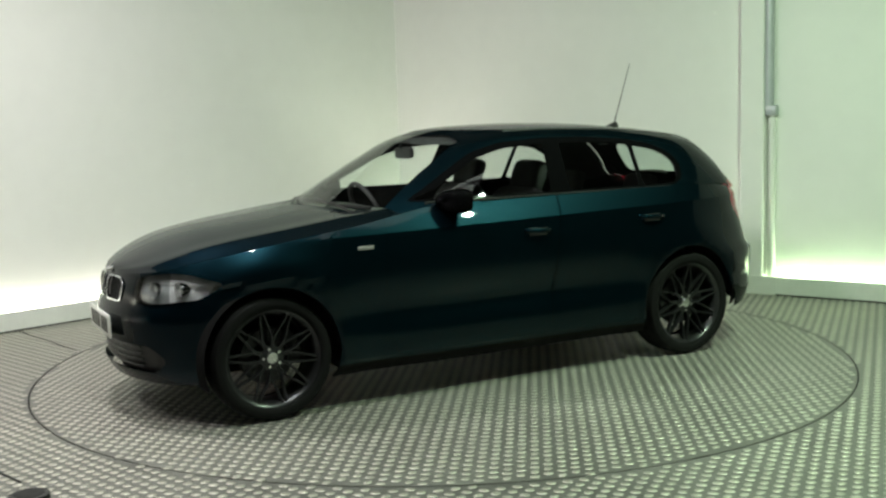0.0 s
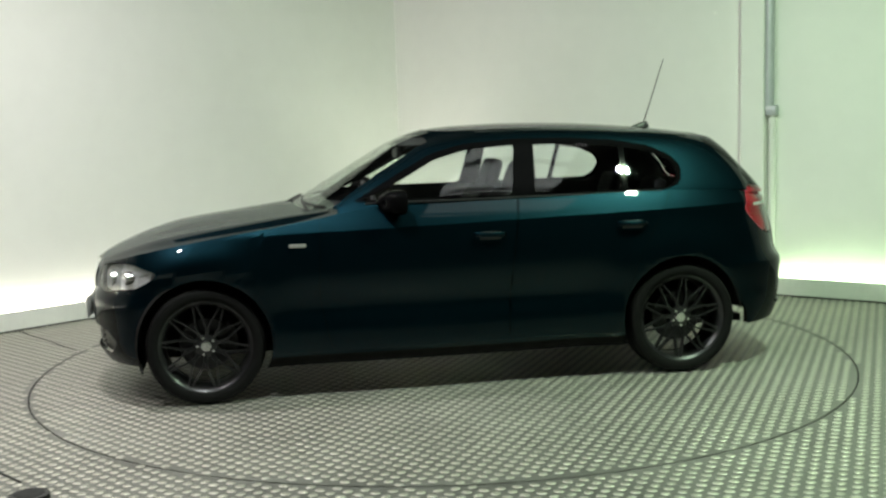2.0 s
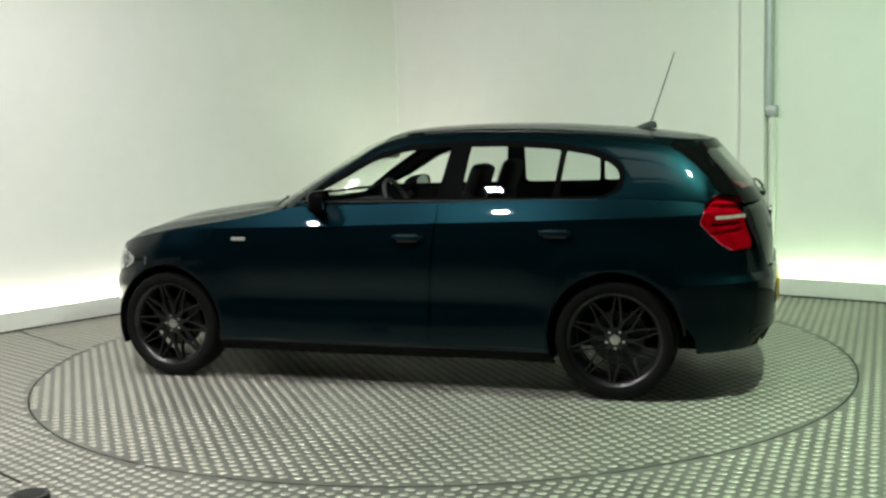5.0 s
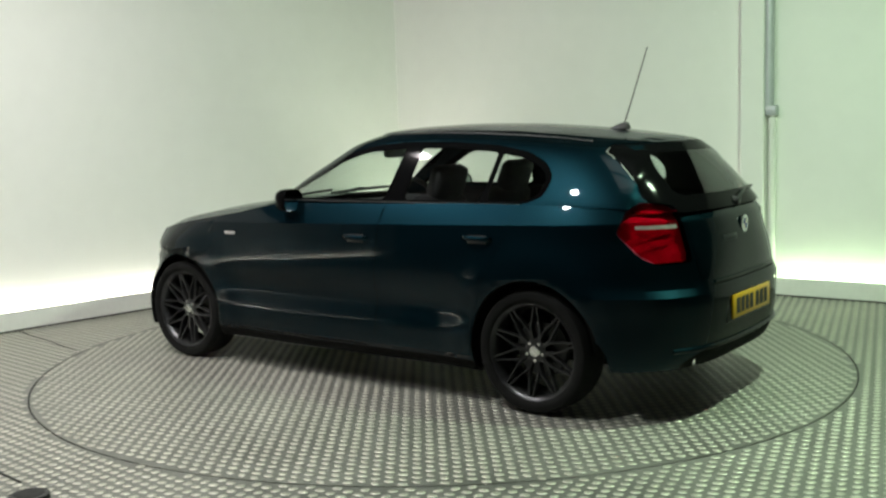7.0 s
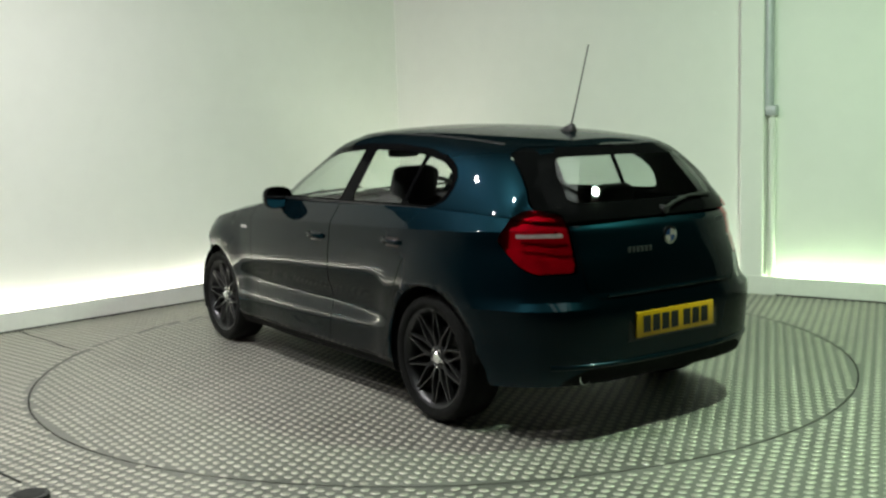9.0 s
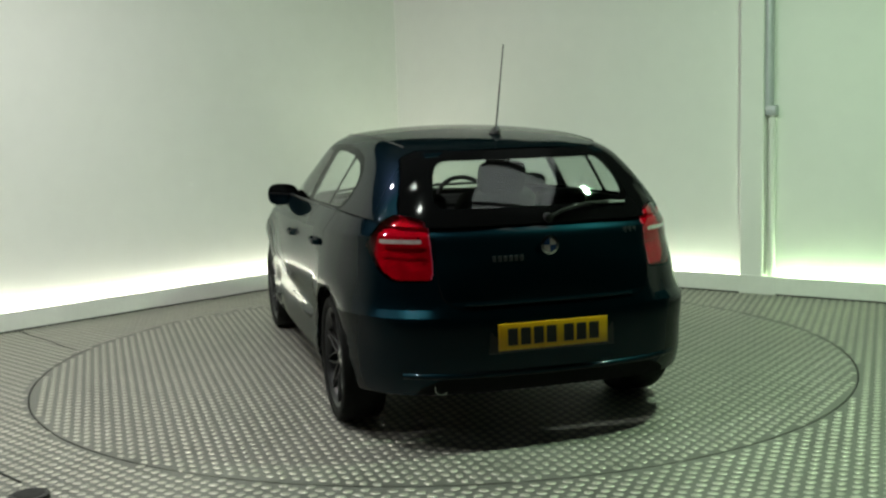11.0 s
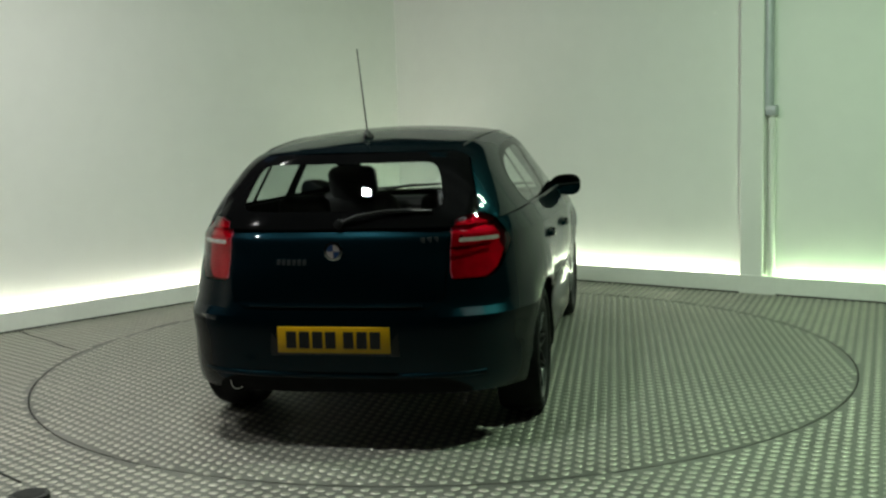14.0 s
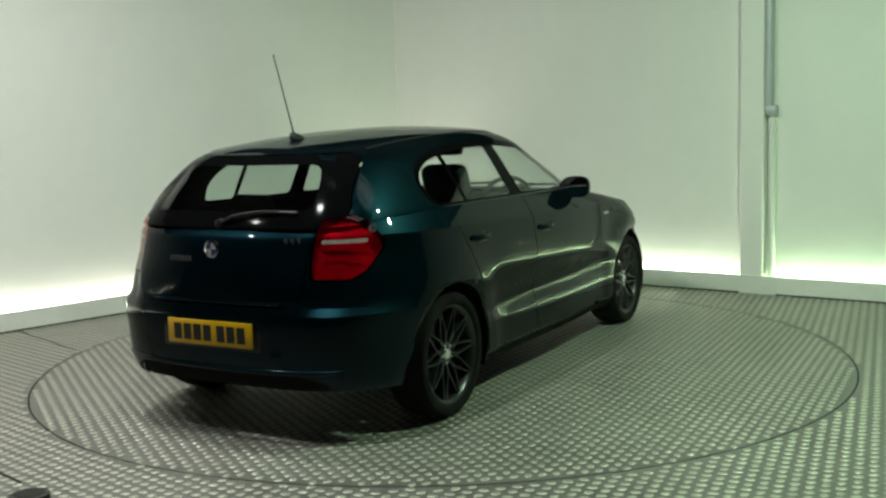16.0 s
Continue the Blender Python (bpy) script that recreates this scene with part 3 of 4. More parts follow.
GATE = soft_outline([(-0.6, 0.645), (0.44, 0.648), (0.50, 0.70), (0.51, 0.99), (0.63, 1.045), (0.60, 1.15), (0.535, 1.33), (-0.6, 1.33)], 0.035)
gate_low, lower = split(lower, in_rear(GATE, -1.6), 0.003)
gate_up, cabin = split(cabin, in_rear(GATE, -1.6), 0.003)
hood_top = keep(hood_top, hood_top[0][:, 0] - 0.60)

# glass openings of the cabin
SIDE_GLASS = [(0.56, 1.042), (0.30, 1.185), (0.10, 1.292), (-0.09, 1.342), (-0.37, 1.361), (-0.68, 1.358), (-0.98, 1.337), (-1.20, 1.300), (-1.33, 1.244),
              (-1.385, 1.176), (-1.36, 1.085), (-1.27, 1.048), (-0.82, 1.045), (-0.2, 1.043)]
SIDE_GLASS = soft_outline([(back(x), z) for x, z in SIDE_GLASS], 0.03)
trim_src = cabin
frame_l, cabin = split(cabin, in_side(SIDE_GLASS), 0.0)


def window_field(x0, x1, lean=0.0):
    def f(V):
        d = poly_distance(V[:, [0, 2]], SIDE_GLASS) + 0.012 + 0.020 * np.clip((V[:, 2] - 1.06) / 0.06, 0, 1)
        xl = V[:, 0] - lean * (V[:, 2] - 1.2)
        return np.maximum(np.maximum(d, x0 - xl), xl - x1)
    return f


front_glass, frame_l = split(frame_l, window_field(-0.392, 0.9, -0.18), 0.0)
rear_glass, frame_l = split(frame_l, window_field(-1.02, -0.515, -0.1), 0.0)
quarter_glass, frame_l = split(frame_l, window_field(-2.0, -1.05, -0.1), 0.0)
SCREEN = soft_outline([(-0.66, 0.9), (0.66, 0.9), (0.635, 1.0), (0.455, 1.394), (-0.455, 1.394)], 0.05)
screen, cabin = split(cabin, in_front(SCREEN, 0.05), 0.0)
REAR_GLASS = soft_outline([(-0.5, 1.045), (0.575, 1.050), (0.500, 1.312), (-0.5, 1.312)], 0.05)
gate_glass, gate_up = split(gate_up, in_rear(REAR_GLASS, -1.6), 0.0)

panel("body", [lower], 2, PAINT, car)
panel("roof", [cabin], 2, PAINT, car, sharp=40)
for s in (0, 1):
    panel("side_skirt", [sill_l], s, MATTE, car, "black lower sill")
panel("bonnet", [hood_top], 2, PAINT, car)
gate = panel("tailgate", [gate_low], 2, PAINT, car)
panel("window_surround", [gate_up], 2, GLOSS_BLACK, gate, "gloss black rear window surround")
for s, side in ((0, 1), (1, -1)):
    panel("front_door", [door_f], s, PAINT, car)
    panel("rear_door", [door_r], s, PAINT, car)
    panel("window_frame", [frame_l], s, GLOSS_BLACK, car, "satin black window frame")
    for nm, g in (("front_window", front_glass), ("rear_side_window", rear_glass), ("quarter_window", quarter_glass)):
        w = panel(nm, [g], s, GLASS, car, thick=0)
        w.visible_shadow = False
panel("windscreen", [screen], 2, GLASS, car, thick=0).visible_shadow = False
clear_rear, band = split(gate_glass, in_rear(soft_outline([(-0.5, 1.075), (0.485, 1.075), (0.425, 1.282), (-0.5, 1.282)], 0.06), -1.6), 0.0)
rear_pane = panel("rear_window", [clear_rear], 2, TINT, car, thick=0)
rear_pane.visible_shadow = False
panel("window_band", [band], 2, GLOSS_BLACK, rear_pane, "black printed glass edge", thick=0)

# ---------- under the skin ----------
def nose_x(y, z):
    q = max(0.0, 1 - (abs(y) / 0.86) ** MF) ** (1 / NF)
    return -0.1 + (lerp(z, NOSE) + 0.1) * q


def tail_x(y, z):
    up = max(0.0, min(1.0, (z - 0.62) / 0.25))
    q = max(0.0, 1 - (abs(y) / (lerp(z, SECTION) * (1 - 0.95 * (0.054 + 0.092 * up)))) ** (MR - 0.9 * up)) ** (1 / NR)
    x = -0.1 + (lerp(z, TAIL) + 0.1) * q
    return x - gate_bulge(x, y, z)


def flank_y(x, z):
    n, m, e = (NF, MF, 1.99) if x > -0.1 else (NR, MR, -2.1)
    return side_y(x, z) * (1 - abs((x + 0.1) / (e + 0.1)) ** n) ** (1 / m)


def moved(mesh, dx=0.0, ky=1.0, kx=1.0, dz=0.0):
    V = mesh[0] * np.array([kx, ky, 1.0]) + np.array([dx, 0, dz])
    return V, mesh[1]


liner = moved(liner_src, ky=0.962, kx=0.972, dz=-0.004)
_, liner = split(liner, lambda V: np.maximum(np.hypot(V[:, 0] - AX_F, V[:, 2] - HUB_Z - 0.01) - 0.37, 0.3 - V[:, 1]), 0)
_, liner = split(liner, lambda V: np.maximum(np.hypot(V[:, 0] - AX_R, V[:, 2] - HUB_Z - 0.01) - 0.37, 0.3 - V[:, 1]), 0)
_, liner = split(liner, in_side([(-1.60, 0.0), (-1.60, 0.36), (-1.69, 0.40), (-1.735, 0.33), (-1.765, 0.0)]), 0.0)
panel("inner_shell", [liner], 2, MATTE, car, "black inner shell and door cards", thick=0)
part("underbody", boxes(((-1.85, -0.5, 0.21), (1.75, 0.5, 0.25)), ((-0.93, -0.76, 0.19), (0.93, 0.76, 0.23))), MATTE, car, "dark underbody", smooth=False)


def wheel_well():
    bm = bmesh.new()
    angles = [radians(a) for a in np.linspace(-22, 176, 40)]
    rows = [[bm.verts.new((r * math.cos(a), y, r * math.sin(a))) for a in angles] for r, y in ((0.352, 0.0), (0.366, -0.02), (0.366, -0.30), (0.05, -0.31))]
    for a, b in zip(rows, rows[1:]):
        for i in range(len(angles) - 1):
            bm.faces.new((a[i], a[i + 1], b[i + 1], b[i]))
    return bm


well_mesh = None
for cx in (AX_F, AX_R):
    for s in (1, -1):
        y = flank_y(cx, 0.60) - 0.008
        at = Matrix.Translation((cx, s * y, HUB_Z + 0.01)) @ Matrix.Diagonal((1, s, 1, 1))
        if well_mesh is None:
            well_mesh = part("wheel_arch_liner", wheel_well(), MATTE, car, at=at).data
        else:
            w = new("wheel_arch_liner", well_mesh)
            w.parent, w.matrix_basis = car, at

panel("rear_valance", [valance_l], 2, MATTE, car, "black lower rear valance")
panel("intake_mesh", [moved(intake_l, dx=-0.035)], 2, BLACK, car, "black lower intake")
for k in range(4):
    z = 0.285 + 0.032 * k
    part("intake_bar", tube([(nose_x(y, z) - 0.03, y, z) for y in np.linspace(-0.42, 0.42, 15)], 0.006, 6), BLACK, car)

# lower crease of the rear bumper
bm = tube([(tail_x(y, 0.35) - 0.002, y, 0.345 + 0.01 * abs(y)) for y in np.linspace(-0.66, 0.66, 25)], 0.013, 10)
part("bumper_lip", bm, PAINT, car)
# exhaust pipe
bm = lathe([(0.030, 0.0), (0.034, 0.0), (0.034, 0.16), (0.030, 0.16), (0.030, 0.02)], 20)
part("exhaust_pipe", bm, CHROME, car, "bright steel exhaust tailpipe", at=pose(-2.05, 0.50, 0.292, 0, 0, -90))

# dark lining of the roof and the rear quarters
rear_trim = keep(trim_src, np.minimum(-1.17 - trim_src[0][:, 0] + 0.10 * (trim_src[0][:, 2] - 1.2), trim_src[0][:, 2] - 0.93))
_, rear_trim = split(rear_trim, in_side(SIDE_GLASS), 0.0)
top_trim = keep(trim_src, np.minimum(trim_src[0][:, 2] - 1.352, 0.20 - trim_src[0][:, 0]))
for name, src, sides in (("quarter_trim", rear_trim, (0, 1)), ("headlining", top_trim, (2,))):
    for side in sides:
        panel(name, [(src[0] * np.array([0.985, 0.955, 1.0]) + np.array([0.0, 0, -0.014]), src[1])], side, CLOTH, car, "dark cabin lining", thick=0)

# ---------- lamps ----------
for s in (0, 1):
    sg = 1 - 2 * s
    lens = panel("headlamp", [head_l], s, glass("headlamp_lens", (0.95, 0.96, 0.96)), car, "clear headlamp with bright reflector", thick=0)
    lens.visible_shadow = False
    mask, bowl = split(head_l, lambda V: (2.03 - V[:, 0]) + V[:, 1] - 0.80, 0.0)
    panel("lamp_bowl", [moved(bowl, dx=-0.035, ky=0.972)], s, LAMP_BOWL, lens, "bright indicator reflector", thick=0)
    panel("lamp_mask", [moved(mask, dx=-0.035, ky=0.972)], s, CONDUIT, lens, "dark grey lamp mask", thick=0)
    for x, y, z, r in ((1.825, 0.48, 0.672, 0.044), (1.735, 0.615, 0.682, 0.038)):
        bm = lathe([(0.0, 0.012), (r * 0.5, 0.010), (r * 0.8, 0.0), (r * 0.85, 0.02), (r, 0.022), (r * 1.05, -0.06)], 28)
        part("projector", bm, CHROME, lens, at=Matrix.Translation((x - 0.015, sg * y, z)) @ pose(0, 0, 0, 0, 0, -90 + 14 * sg))
    a_of = lambda V: (-1.7 - V[:, 0]) + (0.78 - V[:, 1])
    stripe_field = lambda V: np.maximum(np.maximum(np.abs(V[:, 2] - 0.938) - 0.009, 0.20 - a_of(V)), a_of(V) - 0.51)
    stripe, red = split(tail_l, stripe_field, 0.0)
    lamp = panel("tail_lamp", [red, tail_up], s, RED_GLASS, car, "glossy red tail lamp with white stripe", thick=0)
    lamp.visible_shadow = False
    panel("lamp_bowl", [moved(tail_l, dx=0.032, ky=0.972), moved(tail_up, dx=0.032, ky=0.972)], s, TAIL_BOWL, lamp, thick=0)
    panel("lamp_back", [moved(tail_l, dx=0.045, ky=0.962, dz=0.006), moved(tail_up, dx=0.045, ky=0.962, dz=0.006)], s, MATTE, lamp, "black lamp housing", thick=0)
    panel("white_stripe", [stripe], s, WHITE_LENS, lamp, "white indicator stripe", thick=0.02)
    bm = boxes(((-0.045, -0.003, -0.010), (0.045, 0.005, 0.010)), bevel=0.003)
    part("side_indicator", bm, AMBER_LENS, car, "small clear side indicator", at=Matrix.Translation((0.825, sg * (flank_y(0.825, 0.836) + 0.001), 0.836)) @ Matrix.Diagonal((1, sg, 1, 1)))

# ---------- kidneys, badges, plates ----------
panel("grille_back", [moved(kidney_l, dx=-0.03)], 2, BLACK, car, "black grille", thick=0)
for s in (1, -1):
    ring = [(nose_x(a, b) + 0.002, s * a, b) for a, b in KIDNEY]
    part("grille_frame", tube(ring + ring[:2], 0.0055, 8), CHROME, car, "chrome grille surround")
    for k in range(7):
        y = 0.06 + 0.028 * k
        part("grille_slat", tube([(nose_x(y, z) - 0.012, s * y, z) for z in (0.605, 0.65, 0.705)], 0.004, 6), BLACK, car)


def disc_badge(r):
    return lathe([(0.0, 0.006), (r * 0.72, 0.005), (r * 0.74, 0.008), (r, 0.006), (r, -0.004)], 32)


for at, r in ((pose(tail_x(0, 0.90) - 0.002, -0.005, 0.905, 0, 0, 90), 0.043), (pose(1.925, 0, 0.757, 62, 0, -90), 0.041)):
    badge = part("badge", disc_badge(r), CHROME, car, "round chrome badge with blue and white quarters", at=at)
    for k, c in ((0, BADGE_BLUE), (1, WHITE_LENS), (2, BADGE_BLUE), (3, WHITE_LENS)):
        bm = bmesh.new()
        pts = [(0, 0)] + [(r * 0.70 * math.cos(t), r * 0.70 * math.sin(t)) for t in np.linspace(k * math.pi / 2, (k + 1) * math.pi / 2, 7)]
        prism(pts, 0.0055, 0.0075, bm)
        part("badge_quarter", bm, c, badge)


def number_plate(mat, label, at):
    plate = part("number_plate", boxes(((-0.26, -0.006, -0.059), (0.26, 0.004, 0.059)), bevel=0.003), mat, car, label, at=at)
    x = 0.219
    for k in range(7):
        if k == 4:
            x -= 0.022
        part("plate_bar", boxes(((x - 0.048, 0.004, -0.0385), (x, 0.0055, 0.0385))), PLATE_INK, plate)
        x -= 0.061
    return plate


plinth = part("plate_recess", boxes(((-0.30, -0.03, -0.075), (0.30, 0.0, 0.075)), bevel=0.008), BLACK, car, "black plate backing", at=pose(-2.126, 0, 0.513, 0, 0, 90))
number_plate(PLATE_YELLOW, "yellow rear number plate with black bars", pose(-2.135, 0, 0.513, 0, 0, 90))
number_plate(PLATE_WHITE, "white front number plate with black bars", pose(2.011, 0, 0.475, 0, 0, -90))

# lettering on the tailgate, too small to read
for y, z, n, w in ((0.255, 0.856, 6, 0.017), (-0.40, 0.944, 3, 0.02)):
    for k in range(n):
        yy = y - k * (w + 0.008)
        part("badge_bar", boxes(((-0.003, -w / 2, -0.013), (0.004, w / 2, 0.013)), bevel=0.002), LETTER, car, at=Matrix.Translation((tail_x(yy, z) - 0.001, yy, z)))

# tailgate grip above the plate
part("tailgate_grip", tube([(tail_x(y, 0.665) - 0.006, y, 0.662) for y in np.linspace(-0.40, 0.40, 17)], 0.007, 8), PAINT, car)

# ---------- handles, mirrors, aerial, wipers ----------
for sg in (1, -1):
    for x0, x1, z in ((-0.307, -0.127, 0.848), (-1.12, -0.94, 0.872)):
        yy = flank_y((x0 + x1) / 2, z)
        cup = part("handle_recess", boxes(((x0 + 0.03, -0.004, z - 0.028), (x1 - 0.03, 0.002, z + 0.020)), bevel=0.002), BLACK, car, at=Matrix.Translation((0, sg * yy, 0)))
        bm = bmesh.new()
        n = 12
        rows = []
        for i in range(n + 1):
            t = i / n
            x = x0 + (x1 - x0) * t
            out = 0.034 * math.sin(math.pi * min(1, max(0.0, t * 1.0))) ** 0.4
            rows.append([bm.verts.new((x, out + 0.007 * math.cos(a), z + 0.013 * math.sin(a) + 0.006 * t)) for a in np.linspace(0, 2 * math.pi, 10, endpoint=False)])
        for a, b in zip(rows, rows[1:]):
            for i in range(10):
                bm.faces.new((a[i], a[(i + 1) % 10], b[(i + 1) % 10], b[i]))
        bm.faces.new(rows[0])
        bm.faces.new(rows[-1][::-1])
        bmesh.ops.recalc_face_normals(bm, faces=bm.faces[:])
        part("door_handle", bm, PAINT, car, at=Matrix.Translation((0, sg * (yy - 0.004), 0)) @ Matrix.Diagonal((1, sg, 1, 1)))


def mirror_shell():
    """A rounded cup, blunt to the front and open to the rear."""
    bm = bmesh.new()
    rows = []
    for d, k in ((-0.055, 0.97), (-0.05, 1.0), (-0.02, 1.0), (0.01, 0.95), (0.035, 0.83), (0.052, 0.62), (0.060, 0.35), (0.062, 0.06)):
        row = []
        for a in np.linspace(0, 2 * math.pi, 28, endpoint=False):
            c, s = math.cos(a), math.sin(a)
            y = 0.098 * k * math.copysign(abs(c) ** 0.75, c)
            z = 0.066 * k * math.copysign(abs(s) ** 0.75, s) * (1.0 + 0.12 * c)
            row.append(bm.verts.new((d + 0.02 * c * -1, y, z)))
        rows.append(row)
    for a, b in zip(rows, rows[1:]):
        for i in range(28):
            bm.faces.new((a[i], a[(i + 1) % 28], b[(i + 1) % 28], b[i]))
    bm.faces.new(rows[-1])
    bmesh.ops.recalc_face_normals(bm, faces=bm.faces[:])
    return bm


def mirror_pane():
    bm = bmesh.new()
    vs = []
    for a in np.linspace(0, 2 * math.pi, 28, endpoint=False):
        c, s = math.cos(a), math.sin(a)
        vs.append(bm.verts.new((-0.045 - 0.02 * c, 0.092 * math.copysign(abs(c) ** 0.75, c), 0.060 * math.copysign(abs(s) ** 0.75, s) * (1 + 0.12 * c))))
    bm.faces.new(vs)
    return bm


for sg in (1, -1):
    at = Matrix.Translation((0.315, sg * 0.845, 1.045)) @ Matrix.Diagonal((1, sg, 1, 1))
    mir = part("door_mirror", mirror_shell(), GLOSS_BLACK, car, "rounded dark door mirror", at=at)
    part("mirror_glass", mirror_pane(), MIRROR, mir)
    bm = tube([(0.02, -0.10, -0.072), (0.015, -0.08, -0.066), (0.01, -0.04, -0.045)], 0.020, 10, taper=0.018)
    part("mirror_arm", bm, BLACK, mir)

base = part("aerial_base", bmesh.new(), BLACK, car, "black roof aerial with thin rod")
bm = bmesh.new()
rows = []
for x, w, h in ((0.075, 0.004, 0.004), (0.05, 0.016, 0.014), (0.01, 0.022, 0.030), (-0.03, 0.022, 0.042), (-0.05, 0.018, 0.040), (-0.062, 0.006, 0.02)):
    rows.append([bm.verts.new((x, w * math.cos(a), -0.006 + h * max(0.0, math.sin(a)))) for a in np.linspace(-0.2, math.pi + 0.2, 10)])
for a, b in zip(rows, rows[1:]):
    for i in range(9):
        bm.faces.new((a[i], a[i + 1], b[i + 1], b[i]))
bm.to_mesh(base.data)
bm.free()
base.matrix_basis = pose(-1.40, 0, lerp(-1.40, ROOF))
part("aerial_rod", tube([(-0.03, 0, 0.03), (-0.075, 0, 0.16), (-0.165, 0, 0.425)], 0.0042, 8, taper=0.0028), BLACK, base)

wiper = part("rear_wiper", tube([(-2.045, -0.02, 1.02), (-2.045, -0.10, 1.055), (-2.02, -0.22, 1.075), (-2.0, -0.34, 1.078)], 0.009, 8, taper=0.006), BLACK, car, "black rear wiper on the window")
part("wiper_blade", tube([(-2.00, -0.12, 1.062), (-1.995, -0.28, 1.073), (-1.975, -0.43, 1.070)], 0.008, 6), BLACK, wiper)
part("wiper_pivot", lathe([(0.0, 0.03), (0.02, 0.026), (0.024, -0.01)], 16), BLACK, wiper, at=pose(-2.035, -0.02, 1.02, 0, 0, 90))


def screen_x(y, z):
    v = (z - 0.955) / (1.385 - 0.955)
    x1 = screen_line(v)
    w = 0.79 - 0.205 * v ** 1.06
    return back(-0.5 + (x1 + 0.5) * max(0.0, 1 - (abs(y) / w) ** 2.3) ** 0.2)


for y0, y1 in ((0.55, -0.02), (-0.08, -0.60)):
    pts = [(screen_x(y0 + (y1 - y0) * t, 1.015 + 0.028 * t) + 0.014, y0 + (y1 - y0) * t, 1.015 + 0.028 * t) for t in np.linspace(0, 1, 9)]
    w = part("windscreen_wiper", tube(pts, 0.009, 6), BLACK, car, "black windscreen wiper")
    part("wiper_arm", tube([(screen_x(y0, 0.99) + 0.04, y0, 0.985), (pts[4][0] + 0.014, pts[4][1], pts[4][2] + 0.012)], 0.010, 6, taper=0.006), BLACK, w)
part("scuttle", tube([(screen_x(y, 0.985) + 0.02, y, 0.985 - 0.05 * abs(y) ** 2) for y in np.linspace(-0.66, 0.66, 21)], 0.022, 8), BLACK, car, "black scuttle panel")

# roof spoiler over the rear window
bm = bmesh.new()
rows = []
for y in np.linspace(-0.45, 0.45, 25):
    k = 0.075 * (abs(y) / 0.45) ** 3
    z = roof_z(-1.74, y)
    rows.append([bm.verts.new(p) for p in ((-1.68 + k, y, roof_z(-1.68, y) + 0.001), (-1.75 + k, y, z - 0.004), (-1.782 + k, y, z - 0.022), (-1.785 + k, y, z - 0.032), (-1.76 + k, y, z - 0.045), (-1.70 + k, y, z - 0.04))])
for a, b in zip(rows, rows[1:]):
    for i in range(6):
        bm.faces.new((a[i], a[(i + 1) % 6], b[(i + 1) % 6], b[i]))
bm.faces.new(rows[0])
bm.faces.new(rows[-1][::-1])
bmesh.ops.recalc_face_normals(bm, faces=bm.faces[:])
spoiler = part("roof_spoiler", bm, PAINT, car)
part("brake_light", boxes(((-0.004, -0.12, -0.008), (0.004, 0.12, 0.008)), bevel=0.002), RED_LENS, spoiler, "red high brake light", at=pose(-1.772, 0, roof_z(-1.74, 0) - 0.046))

# strips in the roof channels
for sg in (1, -1):
    pts = [(x, sg * (0.47 + 0.05 * (1 - ((x + 0.8) / 1.0) ** 2)), lerp(x, ROOF) - 0.024) for x in np.linspace(-0.22, -1.50, 30)]
    pts = [(x, y, roof_z(x, y, 0.6) - 0.011) for x, y, _ in pts]
    part("roof_moulding", tube(pts, 0.006, 6), BLACK, car)

# black waist strip under the side glass
for sg in (1, -1):
    pts = [(x, sg * (0.79 + 0.004 - 0.004 * abs(x)), 1.041) for x in np.linspace(0.45, -1.24, 20)]
    part("waist_seal", tube(pts, 0.007, 6), BLACK, car)

# ---------- wheels ----------
def tyre():
    prof = [(0.240, -0.085), (0.252, -0.102), (0.278, -0.110), (0.299, -0.104), (0.311, -0.086), (0.316, -0.05), (0.316, 0.05), (0.311, 0.086), (0.299, 0.104),
            (0.278, 0.110), (0.252, 0.102), (0.240, 0.085)]
    return lathe(prof, 72)


def rim_barrel():
    return lathe([(0.222, -0.095), (0.249, -0.092), (0.249, -0.08), (0.222, -0.06), (0.217, 0.02), (0.229, 0.075), (0.250, 0.088), (0.253, 0.094), (0.246, 0.097),
                  (0.234, 0.090), (0.222, 0.065), (0.215, 0.02)], 64)


def spoke_bar(stops):
    """A spoke as a six-sided bar through (radius, half width, height, sideways) stops."""
    bm = bmesh.new()
    rows = []
    for r, w, y, o in stops:
        rows.append([bm.verts.new(p) for p in ((r, y, o - w * 0.7), (r, y, o + w * 0.7), (r, y - 0.006, o + w), (r, y - 0.03, o + w * 0.8), (r, y - 0.03, o - w * 0.8), (r, y - 0.006, o - w))])
    for a, b in zip(rows, rows[1:]):
        for i in range(6):
            bm.faces.new((a[i], a[(i + 1) % 6], b[(i + 1) % 6], b[i]))
    bm.faces.new(rows[0])
    bm.faces.new(rows[-1][::-1])
    bmesh.ops.recalc_face_normals(bm, faces=bm.faces[:])
    return bm


def spoke(lean):
    """Arms that share a stem at the hub and fork towards the rim."""
    return spoke_bar([(0.045, 0.0070, 0.060, 0.003 * lean), (0.085, 0.0062, 0.066, 0.004 * lean), (0.112, 0.0058, 0.071, 0.008 * lean), (0.145, 0.0056, 0.076, 0.024 * lean), (0.19, 0.0060, 0.081, 0.047 * lean), (0.226, 0.0072, 0.085, 0.064 * lean)])


